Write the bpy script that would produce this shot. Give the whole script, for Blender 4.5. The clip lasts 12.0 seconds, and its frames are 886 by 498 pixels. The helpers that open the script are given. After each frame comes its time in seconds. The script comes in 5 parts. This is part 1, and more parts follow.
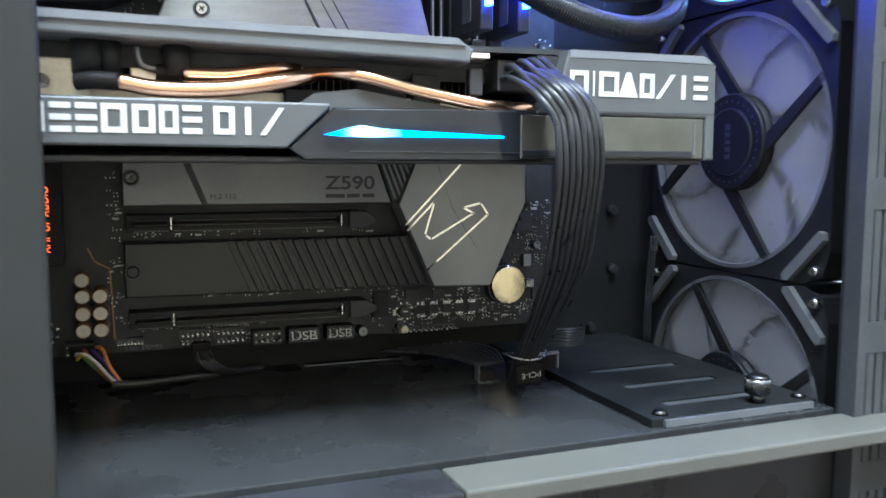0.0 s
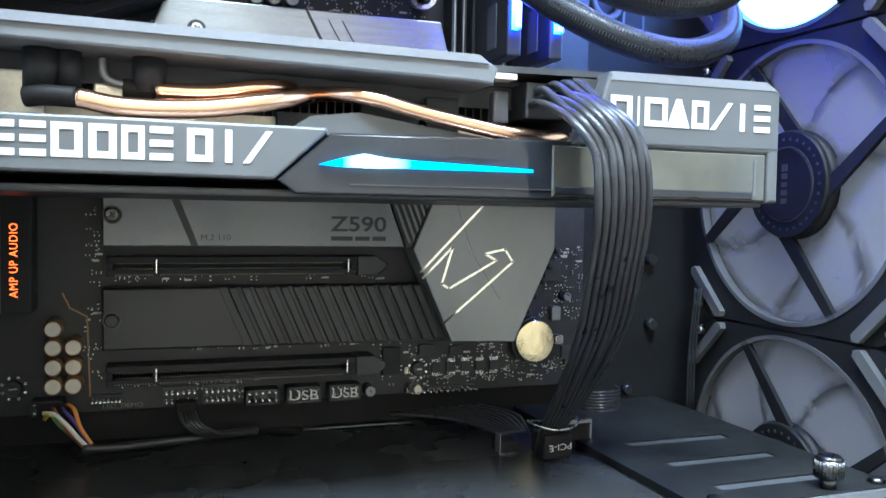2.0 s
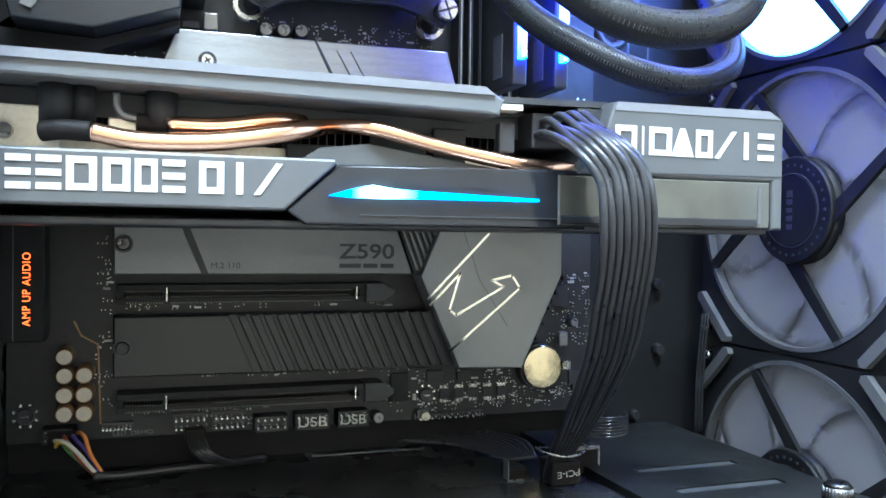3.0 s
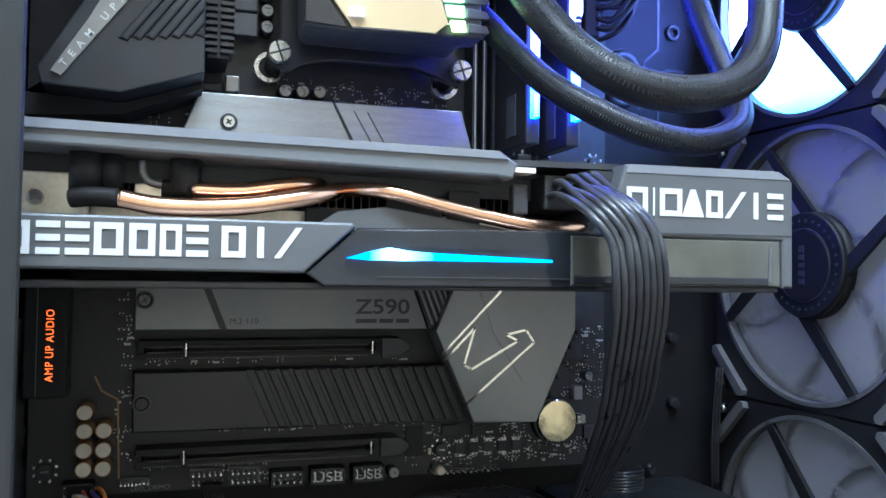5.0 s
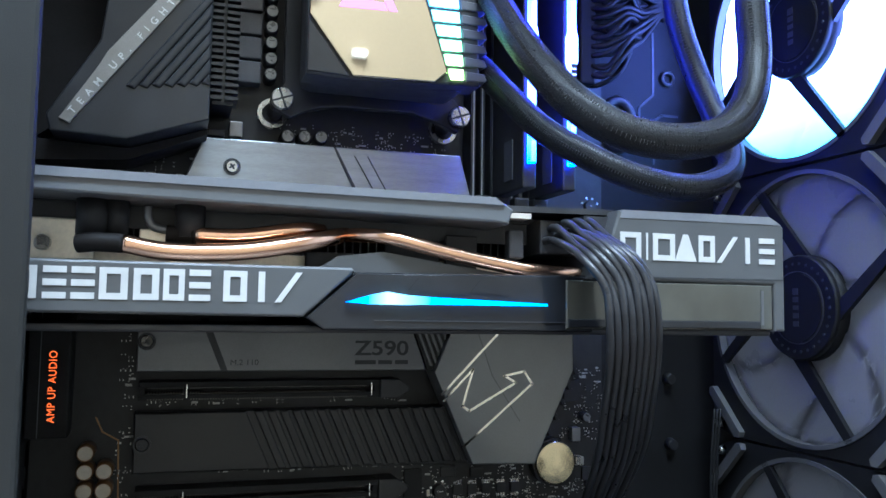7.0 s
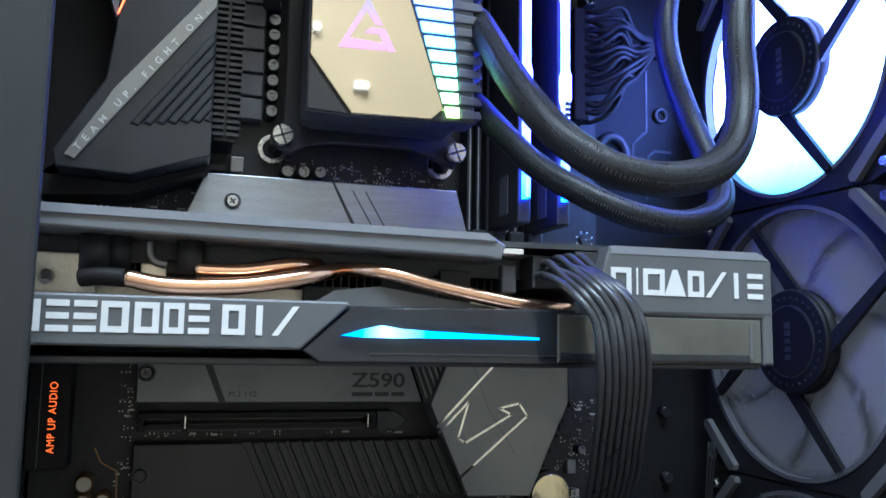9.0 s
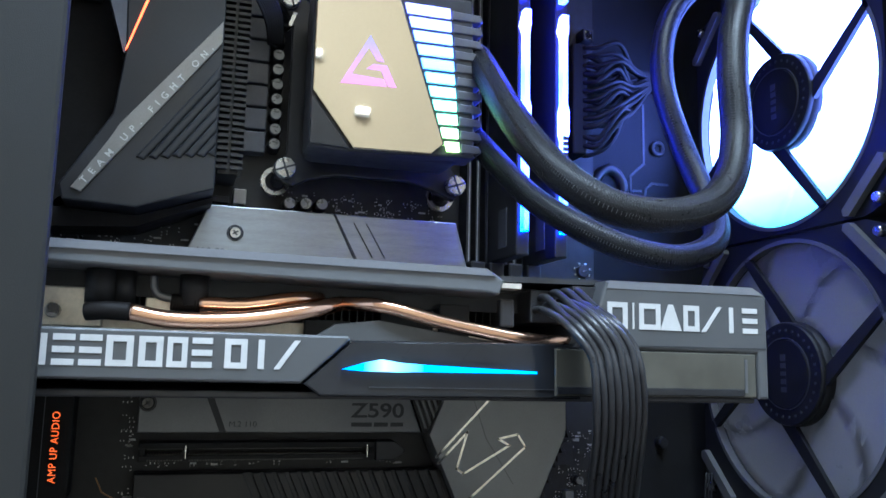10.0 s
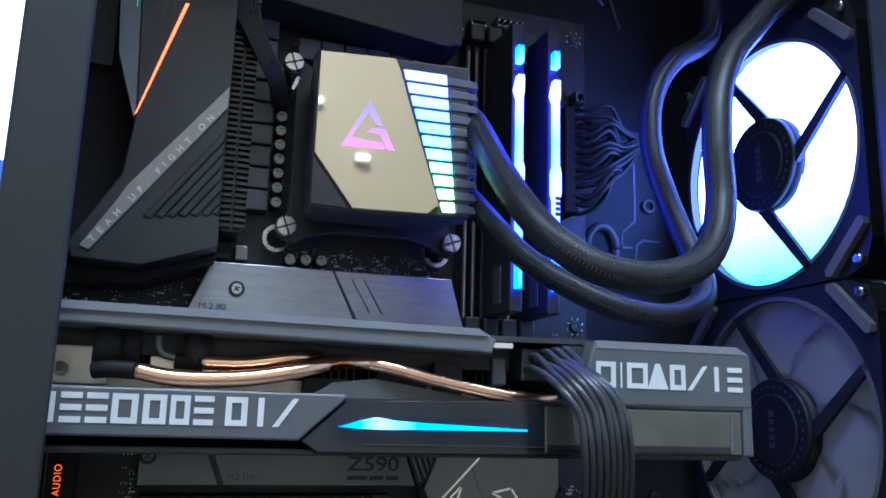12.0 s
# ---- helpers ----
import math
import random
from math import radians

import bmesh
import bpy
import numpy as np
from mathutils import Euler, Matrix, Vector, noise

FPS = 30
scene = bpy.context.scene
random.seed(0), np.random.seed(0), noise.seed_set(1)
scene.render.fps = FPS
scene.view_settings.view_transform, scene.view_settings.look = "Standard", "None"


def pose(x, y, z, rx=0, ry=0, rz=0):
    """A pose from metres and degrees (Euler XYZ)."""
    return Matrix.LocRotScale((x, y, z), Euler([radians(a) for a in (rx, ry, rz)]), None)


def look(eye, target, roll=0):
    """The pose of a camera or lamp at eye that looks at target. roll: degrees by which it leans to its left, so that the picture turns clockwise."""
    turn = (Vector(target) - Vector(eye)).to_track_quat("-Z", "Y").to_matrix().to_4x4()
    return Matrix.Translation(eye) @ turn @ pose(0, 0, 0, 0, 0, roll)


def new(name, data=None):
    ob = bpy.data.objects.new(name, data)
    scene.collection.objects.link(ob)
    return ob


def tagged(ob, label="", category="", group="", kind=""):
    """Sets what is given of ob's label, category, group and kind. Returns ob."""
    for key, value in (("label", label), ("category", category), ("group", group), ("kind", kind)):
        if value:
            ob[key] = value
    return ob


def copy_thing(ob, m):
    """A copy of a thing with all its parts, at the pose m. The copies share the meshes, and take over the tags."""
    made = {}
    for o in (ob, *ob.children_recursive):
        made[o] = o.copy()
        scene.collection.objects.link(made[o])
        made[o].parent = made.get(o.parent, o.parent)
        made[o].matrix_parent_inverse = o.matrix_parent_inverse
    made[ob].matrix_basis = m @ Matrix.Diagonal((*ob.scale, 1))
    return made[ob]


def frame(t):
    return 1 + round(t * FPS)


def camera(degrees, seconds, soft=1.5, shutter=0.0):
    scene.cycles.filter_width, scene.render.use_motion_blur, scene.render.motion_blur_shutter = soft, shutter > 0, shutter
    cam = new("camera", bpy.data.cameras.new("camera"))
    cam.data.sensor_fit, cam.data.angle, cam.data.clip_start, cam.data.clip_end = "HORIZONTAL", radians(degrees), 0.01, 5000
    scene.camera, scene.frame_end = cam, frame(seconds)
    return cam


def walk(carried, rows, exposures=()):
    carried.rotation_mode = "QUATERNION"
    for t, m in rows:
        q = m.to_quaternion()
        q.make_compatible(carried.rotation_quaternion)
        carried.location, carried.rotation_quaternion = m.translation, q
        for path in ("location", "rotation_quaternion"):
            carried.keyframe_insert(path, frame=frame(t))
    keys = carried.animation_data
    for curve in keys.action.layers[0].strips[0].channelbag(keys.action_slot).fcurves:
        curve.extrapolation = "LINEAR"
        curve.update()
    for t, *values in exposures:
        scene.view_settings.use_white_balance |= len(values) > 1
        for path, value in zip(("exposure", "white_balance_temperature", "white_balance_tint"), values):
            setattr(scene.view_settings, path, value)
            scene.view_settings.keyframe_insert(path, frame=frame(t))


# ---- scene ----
cam = camera(56.00, 12.0, shutter=0.6)
PATH = [
    (0, (0.0347, -0.3801, 0.0808), (0.7625, 1.4722, -0.1180), 0.20),
    (0.5, (0.0504, -0.3477, 0.0754), (0.7472, 1.5189, -0.0988), 0.74),
    (1, (0.0524, -0.3398, 0.0757), (0.7349, 1.5338, -0.0791), 0.76),
    (1.5, (0.0522, -0.3402, 0.0769), (0.7312, 1.5372, -0.0426), 0.93),
    (2, (0.0520, -0.3422, 0.0781), (0.7263, 1.5387, -0.0079), 0.97),
    (2.5, (0.0514, -0.3435, 0.0794), (0.7176, 1.5413, 0.0174), 0.84),
    (3, (0.0510, -0.3446, 0.0801), (0.7089, 1.5438, 0.0469), 0.74),
    (5, (0.0490, -0.3491, 0.0847), (0.6739, 1.5494, 0.1570), 0.66),
    (5.5, (0.0492, -0.3503, 0.0846), (0.6716, 1.5480, 0.1798), 0.50),
    (6, (0.0494, -0.3517, 0.0846), (0.6683, 1.5462, 0.2067), 0.52),
    (6.5, (0.0489, -0.3533, 0.0858), (0.6670, 1.5434, 0.2285), 0.68),
    (7, (0.0485, -0.3544, 0.0863), (0.6673, 1.5405, 0.2491), 0.76),
    (9, (0.0486, -0.3607, 0.0871), (0.6616, 1.5285, 0.3223), 0.94),
    (9.5, (0.0473, -0.3631, 0.0889), (0.6602, 1.5221, 0.3539), 1.10),
    (10, (0.0472, -0.3654, 0.0898), (0.6570, 1.5168, 0.3821), 1.20),
    (10.5, (0.0462, -0.3683, 0.0913), (0.6516, 1.5110, 0.4103), 1.20),
    (11, (0.0447, -0.3709, 0.0944), (0.6539, 1.5053, 0.4244), 1.16),
    (11.5, (0.0450, -0.3734, 0.0941), (0.6501, 1.4990, 0.4518), 1.31),
    (12, (0.0449, -0.3764, 0.0933), (0.6495, 1.4881, 0.4910), 1.54),
]
EXPOSURES = [(0, 1.75, 5800, 7), (1, 2.02, 5550, 6), (2.5, 2.26, 5500, 5), (3.2, 2.2, 5450, 5), (5, 1.58, 5400, 7), (6, 1.36, 5300, 7), (6.6, 1.12, 5250, 7), (7.2, 1.1, 5300, 7), (9, 1.02, 5450, 7), (10.5, 0.85, 5250, 8), (11.5, 0.83, 5150, 8), (12, 0.54, 5050, 8)]
walk(cam, [(t, look(eye, target, roll)) for t, eye, target, roll in PATH], EXPOSURES)

# ---- light and exposure ----

world = bpy.data.worlds.new("room_air")
scene.world = world
world.use_nodes = True
world.node_tree.nodes["Background"].inputs["Color"].default_value = (0.8, 0.86, 1.0, 1)
world.node_tree.nodes["Background"].inputs["Strength"].default_value = 0.05


def area_lamp(name, eye, target, sx, sy, watts, colour):
    data = bpy.data.lights.new(name, "AREA")
    data.shape, data.size, data.size_y, data.energy, data.color = "RECTANGLE", sx, sy, watts, colour
    ob = new(name, data)
    ob.matrix_world = look(eye, target)
    return ob


area_lamp("ceiling_lamp_light", (0.25, -1.35, 2.30), (0.25, -1.35, 0.0), 1.3, 0.6, 54, (0.78, 0.90, 1.0))
area_lamp("ceiling_lamp_light", (-0.9, -0.75, 2.30), (-0.9, -0.75, 0.0), 0.9, 0.4, 20, (0.80, 0.91, 1.0))
area_lamp("ceiling_lamp_light", (1.45, -0.45, 2.30), (1.45, -0.45, 0.0), 0.9, 0.4, 8, (0.78, 0.88, 1.0))


# ---- materials ----
def mat(name, colour, rough=0.5, metal=0.0, vary=0.12, scale=60.0, bump=0.0, grain=900.0, stretch=(1, 1, 1),
        emit=None, power=0.0, coat=0.0, dirt=0.0, spec=0.5):
    m = bpy.data.materials.new(name)
    m.use_nodes = True
    nt = m.node_tree
    b = nt.nodes["Principled BSDF"]
    b.inputs["Metallic"].default_value = metal
    b.inputs["Coat Weight"].default_value = coat
    b.inputs["Specular IOR Level"].default_value = spec
    tc = nt.nodes.new("ShaderNodeTexCoord")
    mp = nt.nodes.new("ShaderNodeMapping")
    mp.inputs["Scale"].default_value = stretch
    nt.links.new(tc.outputs["Object"], mp.inputs["Vector"])
    n1 = nt.nodes.new("ShaderNodeTexNoise")
    n1.inputs["Scale"].default_value, n1.inputs["Detail"].default_value = scale, 5
    n2 = nt.nodes.new("ShaderNodeTexNoise")
    n2.inputs["Scale"].default_value, n2.inputs["Detail"].default_value = grain, 3
    for n in (n1, n2):
        nt.links.new(mp.outputs["Vector"], n.inputs["Vector"])
    mix = nt.nodes.new("ShaderNodeMath")
    mix.operation = "MULTIPLY_ADD"
    mix.inputs[1].default_value, mix.inputs[2].default_value = 0.6, 0.0
    nt.links.new(n1.outputs["Fac"], mix.inputs[0])
    add = nt.nodes.new("ShaderNodeMath")
    add.operation = "MULTIPLY_ADD"
    add.inputs[1].default_value = 0.4
    nt.links.new(n2.outputs["Fac"], add.inputs[0])
    nt.links.new(mix.outputs[0], add.inputs[2])
    ramp = nt.nodes.new("ShaderNodeValToRGB")
    ramp.color_ramp.elements[0].position, ramp.color_ramp.elements[1].position = 0.32, 0.68
    ramp.color_ramp.elements[0].color = (*[max(0.0, c * (1 - vary)) for c in colour], 1)
    ramp.color_ramp.elements[1].color = (*[min(1.0, c * (1 + vary)) for c in colour], 1)
    nt.links.new(add.outputs[0], ramp.inputs["Fac"])
    nt.links.new(ramp.outputs["Color"], b.inputs["Base Color"])
    rr = nt.nodes.new("ShaderNodeMapRange")
    rr.inputs["From Min"].default_value, rr.inputs["From Max"].default_value = 0.3, 0.7
    rr.inputs["To Min"].default_value, rr.inputs["To Max"].default_value = max(0.02, rough - 0.08 - dirt), min(1, rough + 0.08 + dirt)
    nt.links.new(n1.outputs["Fac"], rr.inputs["Value"])
    nt.links.new(rr.outputs["Result"], b.inputs["Roughness"])
    if bump:
        bp = nt.nodes.new("ShaderNodeBump")
        bp.inputs["Strength"].default_value, bp.inputs["Distance"].default_value = bump, 0.0004
        nt.links.new(n2.outputs["Fac"], bp.inputs["Height"])
        nt.links.new(bp.outputs["Normal"], b.inputs["Normal"])
    if emit:
        b.inputs["Emission Color"].default_value = (*emit, 1)
        b.inputs["Emission Strength"].default_value = power
    return m


def glow(name, stops, power, axis=2, lo=0.0, hi=1.0, base=(0.6, 0.6, 0.6)):
    """A lit diffuser whose light changes colour along one axis of the object."""
    m = bpy.data.materials.new(name)
    m.use_nodes = True
    nt = m.node_tree
    b = nt.nodes["Principled BSDF"]
    b.inputs["Base Color"].default_value = (*base, 1)
    b.inputs["Roughness"].default_value = 0.35
    tc = nt.nodes.new("ShaderNodeTexCoord")
    sp = nt.nodes.new("ShaderNodeSeparateXYZ")
    nt.links.new(tc.outputs["Object"], sp.inputs[0])
    rr = nt.nodes.new("ShaderNodeMapRange")
    rr.inputs["From Min"].default_value, rr.inputs["From Max"].default_value = lo, hi
    nt.links.new(sp.outputs[axis], rr.inputs["Value"])
    ramp = nt.nodes.new("ShaderNodeValToRGB")
    els = ramp.color_ramp.elements
    for i, (p, c) in enumerate(stops):
        e = els[i] if i < 2 else els.new(p)
        e.position, e.color = p, (*c, 1)
    nt.links.new(rr.outputs["Result"], ramp.inputs["Fac"])
    nt.links.new(ramp.outputs["Color"], b.inputs["Emission Color"])
    b.inputs["Emission Strength"].default_value = power
    return m


PCB = mat("black_solder_mask", (0.021, 0.021, 0.022), 0.45, vary=0.4, scale=220, bump=0.15, grain=2500)
BLACK = mat("black_plastic", (0.036, 0.036, 0.039), 0.42, vary=0.3, scale=150, bump=0.12, grain=4000)
SATIN = mat("satin_black_metal", (0.020, 0.020, 0.0215), 0.36, vary=0.3, scale=40, bump=0.08, grain=3000)
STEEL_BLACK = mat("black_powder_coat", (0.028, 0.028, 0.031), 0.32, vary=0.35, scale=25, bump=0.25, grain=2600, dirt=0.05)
TRAY = mat("black_tray_paint", (0.013, 0.013, 0.0132), 0.55, vary=0.25, scale=30, bump=0.2, grain=2600, spec=0.2)
POST = mat("dark_grey_panel_paint", (0.023, 0.0225, 0.0205), 0.55, vary=0.15, scale=20, bump=0.15, grain=3000, spec=0.3)
GUNMETAL = mat("gunmetal_plastic", (0.150, 0.154, 0.157), 0.42, 0.1, vary=0.07, scale=45, bump=0.08, grain=5000)
ALU = mat("brushed_aluminium", (0.36, 0.38, 0.40), 0.38, 0.75, vary=0.16, scale=90, bump=0.12, grain=900, stretch=(0.6, 1, 5))
ALU_DARK = mat("grey_anodised_aluminium", (0.20, 0.205, 0.215), 0.4, 0.55, vary=0.1, scale=70, bump=0.08, grain=1500)
PLATE = mat("grey_anodised_plate", (0.30, 0.31, 0.32), 0.36, 0.5, vary=0.08, scale=60, bump=0.05, grain=1800)
SHELL = mat("dark_gunmetal_plastic", (0.100, 0.101, 0.101), 0.42, 0.1, vary=0.08, scale=45, bump=0.08, grain=5000)
RUBBER = mat("black_rubber_sleeve", (0.014, 0.012, 0.011), 0.55, vary=0.2, scale=200, spec=0.15)
FRAME = mat("matte_black_fan_plastic", (0.014, 0.014, 0.0145), 0.5, vary=0.25, scale=120, bump=0.1, grain=4000, spec=0.3)
SLOT_GREY = mat("dull_slot_grey", (0.068, 0.070, 0.072), 0.4, 0.2, vary=0.2, scale=60)
DARK_STEEL = mat("dark_nickel", (0.10, 0.097, 0.095), 0.3, 1.0, vary=0.15, scale=300)
SHROUD = mat("glossy_black_steel", (0.030, 0.0305, 0.031), 0.26, vary=0.3, scale=26, bump=0.2, grain=1600, dirt=0.05, spec=0.18)
COVER = mat("matte_black_steel", (0.012, 0.0125, 0.0125), 0.42, vary=0.3, scale=30, bump=0.3, grain=1800, dirt=0.05, spec=0.2)
# Lighter copy of the shell grey: paints the light on upper edges.
LIP = mat("edge_highlight_grey", (0.21, 0.213, 0.23), 0.38, 0.1, vary=0.07, scale=60)
CHROME = mat("polished_chrome_line", (0.9, 0.88, 0.82), 0.12, 1.0, vary=0.04)
STEEL = mat("nickel_steel", (0.55, 0.55, 0.54), 0.28, 1.0, vary=0.12, scale=300)
GOLD = mat("battery_steel", (0.99, 0.83, 0.56), 0.12, 1.0, vary=0.08, scale=150, dirt=-0.03, bump=0.25, grain=110)
CREAM = mat("nickel_fin_metal", (0.72, 0.66, 0.55), 0.4, 0.6, vary=0.15, scale=120)
COPPER = mat("copper_heatpipe", (1.0, 0.60, 0.40), 0.19, 1.0, vary=0.05, scale=160, dirt=-0.05)
GLOSS = mat("glossy_black_acrylic", (0.020, 0.021, 0.024), 0.12, vary=0.2, scale=40, coat=0.15, bump=0.05, grain=140)
SMOKE = mat("smoked_acrylic", (0.085, 0.082, 0.066), 0.10, 0.1, vary=0.3, scale=38, coat=0.5, bump=0.12, grain=90)
FIN = mat("black_fin_metal", (0.045, 0.045, 0.047), 0.36, 0.4, vary=0.2, scale=200)
MIRROR = mat("tinted_mirror", (0.70, 0.62, 0.48), 0.03, 1.0, vary=0.03, scale=40, dirt=-0.075)
WHITE_INK = mat("white_ink", (0.62, 0.61, 0.58), 0.45, vary=0.05, scale=200)
GREY_INK = mat("grey_silkscreen", (0.52, 0.52, 0.50), 0.55, vary=0.12, scale=500)
DIM_INK = mat("dim_silkscreen", (0.17, 0.17, 0.175), 0.5, vary=0.2, scale=500)
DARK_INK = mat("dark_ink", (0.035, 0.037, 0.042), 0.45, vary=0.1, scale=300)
CAP_TOP = mat("cream_capacitor_top", (0.66, 0.60, 0.50), 0.4, 0.1, vary=0.08, scale=400)
CAP_SIDE = mat("bronze_capacitor_sleeve", (0.30, 0.17, 0.07), 0.35, 0.4, vary=0.15, scale=300)
CAP_GREY = mat("aluminium_capacitor_top", (0.26, 0.265, 0.27), 0.32, 0.7, vary=0.1, scale=400)
CHOKE = mat("grey_choke", (0.13, 0.13, 0.145), 0.45, 0.3, vary=0.12, scale=250)
DEEP = mat("deep_black_cover", (0.024, 0.024, 0.025), 0.55, vary=0.3, scale=150, bump=0.1, grain=3000, spec=0.25)
CHIP = mat("chip_package", (0.03, 0.03, 0.032), 0.5, vary=0.2, scale=300)
TIN = mat("tinned_contact", (0.95, 0.93, 0.88), 0.25, 0.85, vary=0.2, scale=900)
SOLDER = mat("dull_solder", (0.75, 0.73, 0.68), 0.35, 0.8, vary=0.3, scale=900)
TIN_DIM = mat("slot_contact", (0.16, 0.155, 0.14), 0.4, 0.8, vary=0.3, scale=900)
SLEEVE = mat("braided_sleeve", (0.016, 0.016, 0.017), 0.33, vary=0.35, scale=900, bump=0.12, grain=5000, spec=0.3)
THREAD = mat("lit_sleeve_thread", (0.060, 0.058, 0.058), 0.32, vary=0.2, scale=900)
WIRE = mat("black_wire_insulation", (0.03, 0.029, 0.03), 0.34, vary=0.2, scale=200, bump=0.08)
BLADE = mat("milky_fan_blade", (0.40, 0.395, 0.40), 0.34, vary=0.06, scale=25, bump=0.05)
blade_nodes = BLADE.node_tree
see = blade_nodes.nodes.new("ShaderNodeBsdfTranslucent")
see.inputs["Color"].default_value = (0.52, 0.49, 0.50, 1)
half_mix = blade_nodes.nodes.new("ShaderNodeMixShader")
half_mix.inputs["Fac"].default_value = 0.15
blade_nodes.links.new(blade_nodes.nodes["Principled BSDF"].outputs[0], half_mix.inputs[1])
blade_nodes.links.new(see.outputs[0], half_mix.inputs[2])
blade_nodes.links.new(half_mix.outputs[0], blade_nodes.nodes["Material Output"].inputs["Surface"])
PAD = mat("grey_rubber_pad", (0.105, 0.104, 0.103), 0.6, vary=0.1, scale=90)
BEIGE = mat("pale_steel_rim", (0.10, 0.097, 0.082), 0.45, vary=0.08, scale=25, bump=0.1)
PALE = mat("pale_wall_paint", (0.55, 0.57, 0.61), 0.7, vary=0.05, scale=3, bump=0.1, grain=80)
WALL = mat("cream_wall_paint", (0.50, 0.40, 0.27), 0.7, vary=0.05, scale=3, bump=0.1, grain=80)
CEIL = mat("white_ceiling_paint", (0.76, 0.77, 0.78), 0.8, vary=0.04, scale=3)
DESK = mat("dark_wood_desk", (0.06, 0.04, 0.03), 0.45, vary=0.3, scale=8, grain=90, stretch=(1, 8, 1), bump=0.15)
FLOOR = mat("grey_floor_tile", (0.16, 0.16, 0.16), 0.4, vary=0.12, scale=4)
LAMP = mat("lamp_diffuser", (0.8, 0.8, 0.8), 0.5, emit=(1.0, 0.97, 0.9), power=3.0)
BOARD_WHITE = mat("lit_white_sign", (0.8, 0.8, 0.8), 0.5, emit=(0.95, 0.98, 1.0), power=1.6)
BOARD_BLUE = mat("lit_blue_sign", (0.05, 0.08, 0.4), 0.5, emit=(0.05, 0.10, 0.55), power=0.6)
STRIP = mat("satin_nickel_strip", (0.27, 0.255, 0.23), 0.38, 0.5, vary=0.12, scale=120, grain=1500)
AMBER = mat("amber_light_text", (0.8, 0.3, 0.1), 0.5, emit=(1.0, 0.12, 0.015), power=0.9)
ORANGE = mat("orange_light_line", (0.8, 0.3, 0.1), 0.5, emit=(1.0, 0.085, 0.02), power=3.8)
GREEN_LINE = mat("green_light_line", (0.2, 0.6, 0.3), 0.5, emit=(0.05, 0.45, 0.18), power=0.6)
LED_CARD = glow("card_light", [(0.0, (0.0, 0.20, 1.0)), (0.09, (0.02, 0.36, 1.0)), (0.20, (0.30, 0.72, 1.0)), (0.38, (0.08, 0.52, 1.0)), (0.42, (0.0, 0.34, 1.0)), (1.0, (0.0, 0.26, 0.75))], 2.4, 0, 0.094, 0.153, (0.01, 0.02, 0.03))
LED_RAM = glow("memory_light", [(0.0, (0.015, 0.045, 1.0)), (0.35, (0.045, 0.055, 1.0)), (0.6, (0.028, 0.040, 1.0)), (0.8, (0.055, 0.050, 1.0)), (1.0, (0.012, 0.028, 1.0))], 26.0, 2, 0.15, 0.262)
LED_PUMP = glow("pump_light", [(0.0, (0.55, 1.0, 0.22)), (0.25, (0.25, 0.9, 0.5)), (0.55, (0.10, 0.30, 1.0)), (1.0, (0.22, 0.20, 1.0))], 3.2, 2, 0.176, 0.238)
LED_LOGO = glow("pump_logo_light", [(0.0, (1.0, 0.30, 0.72)), (1.0, (0.38, 0.34, 1.0))], 0.75, 2, 0.197, 0.219, (0.12, 0.12, 0.12))
LED_FAN = glow("fan_blade_light", [(0.0, (0.012, 0.075, 0.072)), (0.22, (0.05, 0.13, 0.28)), (0.42, (0.18, 0.25, 0.9)), (1.0, (0.165, 0.235, 1.0))], 13.5, 2, -0.057, 0.057, (0.6, 0.6, 0.65))
RAINBOW = [mat("wire_" + n, c, 0.4, vary=0.1) for n, c in (("yellow", (0.75, 0.52, 0.05)), ("green", (0.12, 0.30, 0.10)), ("white", (0.75, 0.72, 0.68)),
                                                            ("red", (0.50, 0.09, 0.05)), ("violet", (0.10, 0.06, 0.30)), ("orange", (0.75, 0.25, 0.04)))]


# ---- building helpers ----
def box(bm, x0, x1, y0, y1, z0, z1, bevel=0.0, segs=2):
    vs = [bm.verts.new((x, y, z)) for x in (x0, x1) for y in (y0, y1) for z in (z0, z1)]
    fs = [bm.faces.new([vs[i] for i in q]) for q in ((0, 1, 3, 2), (4, 6, 7, 5), (0, 4, 5, 1), (2, 3, 7, 6), (0, 2, 6, 4), (1, 5, 7, 3))]
    if bevel:
        es = {e for f in fs for e in f.edges}
        bmesh.ops.bevel(bm, geom=list(es), offset=bevel, segments=segs, affect="EDGES", profile=0.5)
    return bm


def prism(bm, pts, y0, y1, bevel=0.0):
    """A plate from an outline in (x, z), between two depths y0 (front) and y1 (back)."""
    a = [bm.verts.new((x, y0, z)) for x, z in pts]
    b = [bm.verts.new((x, y1, z)) for x, z in pts]
    n = len(pts)
    fs = [bm.faces.new(a), bm.faces.new(b[::-1])] + [bm.faces.new((a[i], b[i], b[(i + 1) % n], a[(i + 1) % n])) for i in range(n)]
    bmesh.ops.recalc_face_normals(bm, faces=fs)
    if bevel:
        bmesh.ops.bevel(bm, geom=list({e for e in fs[0].edges}), offset=bevel, segments=2, affect="EDGES", profile=0.5)
    return bm


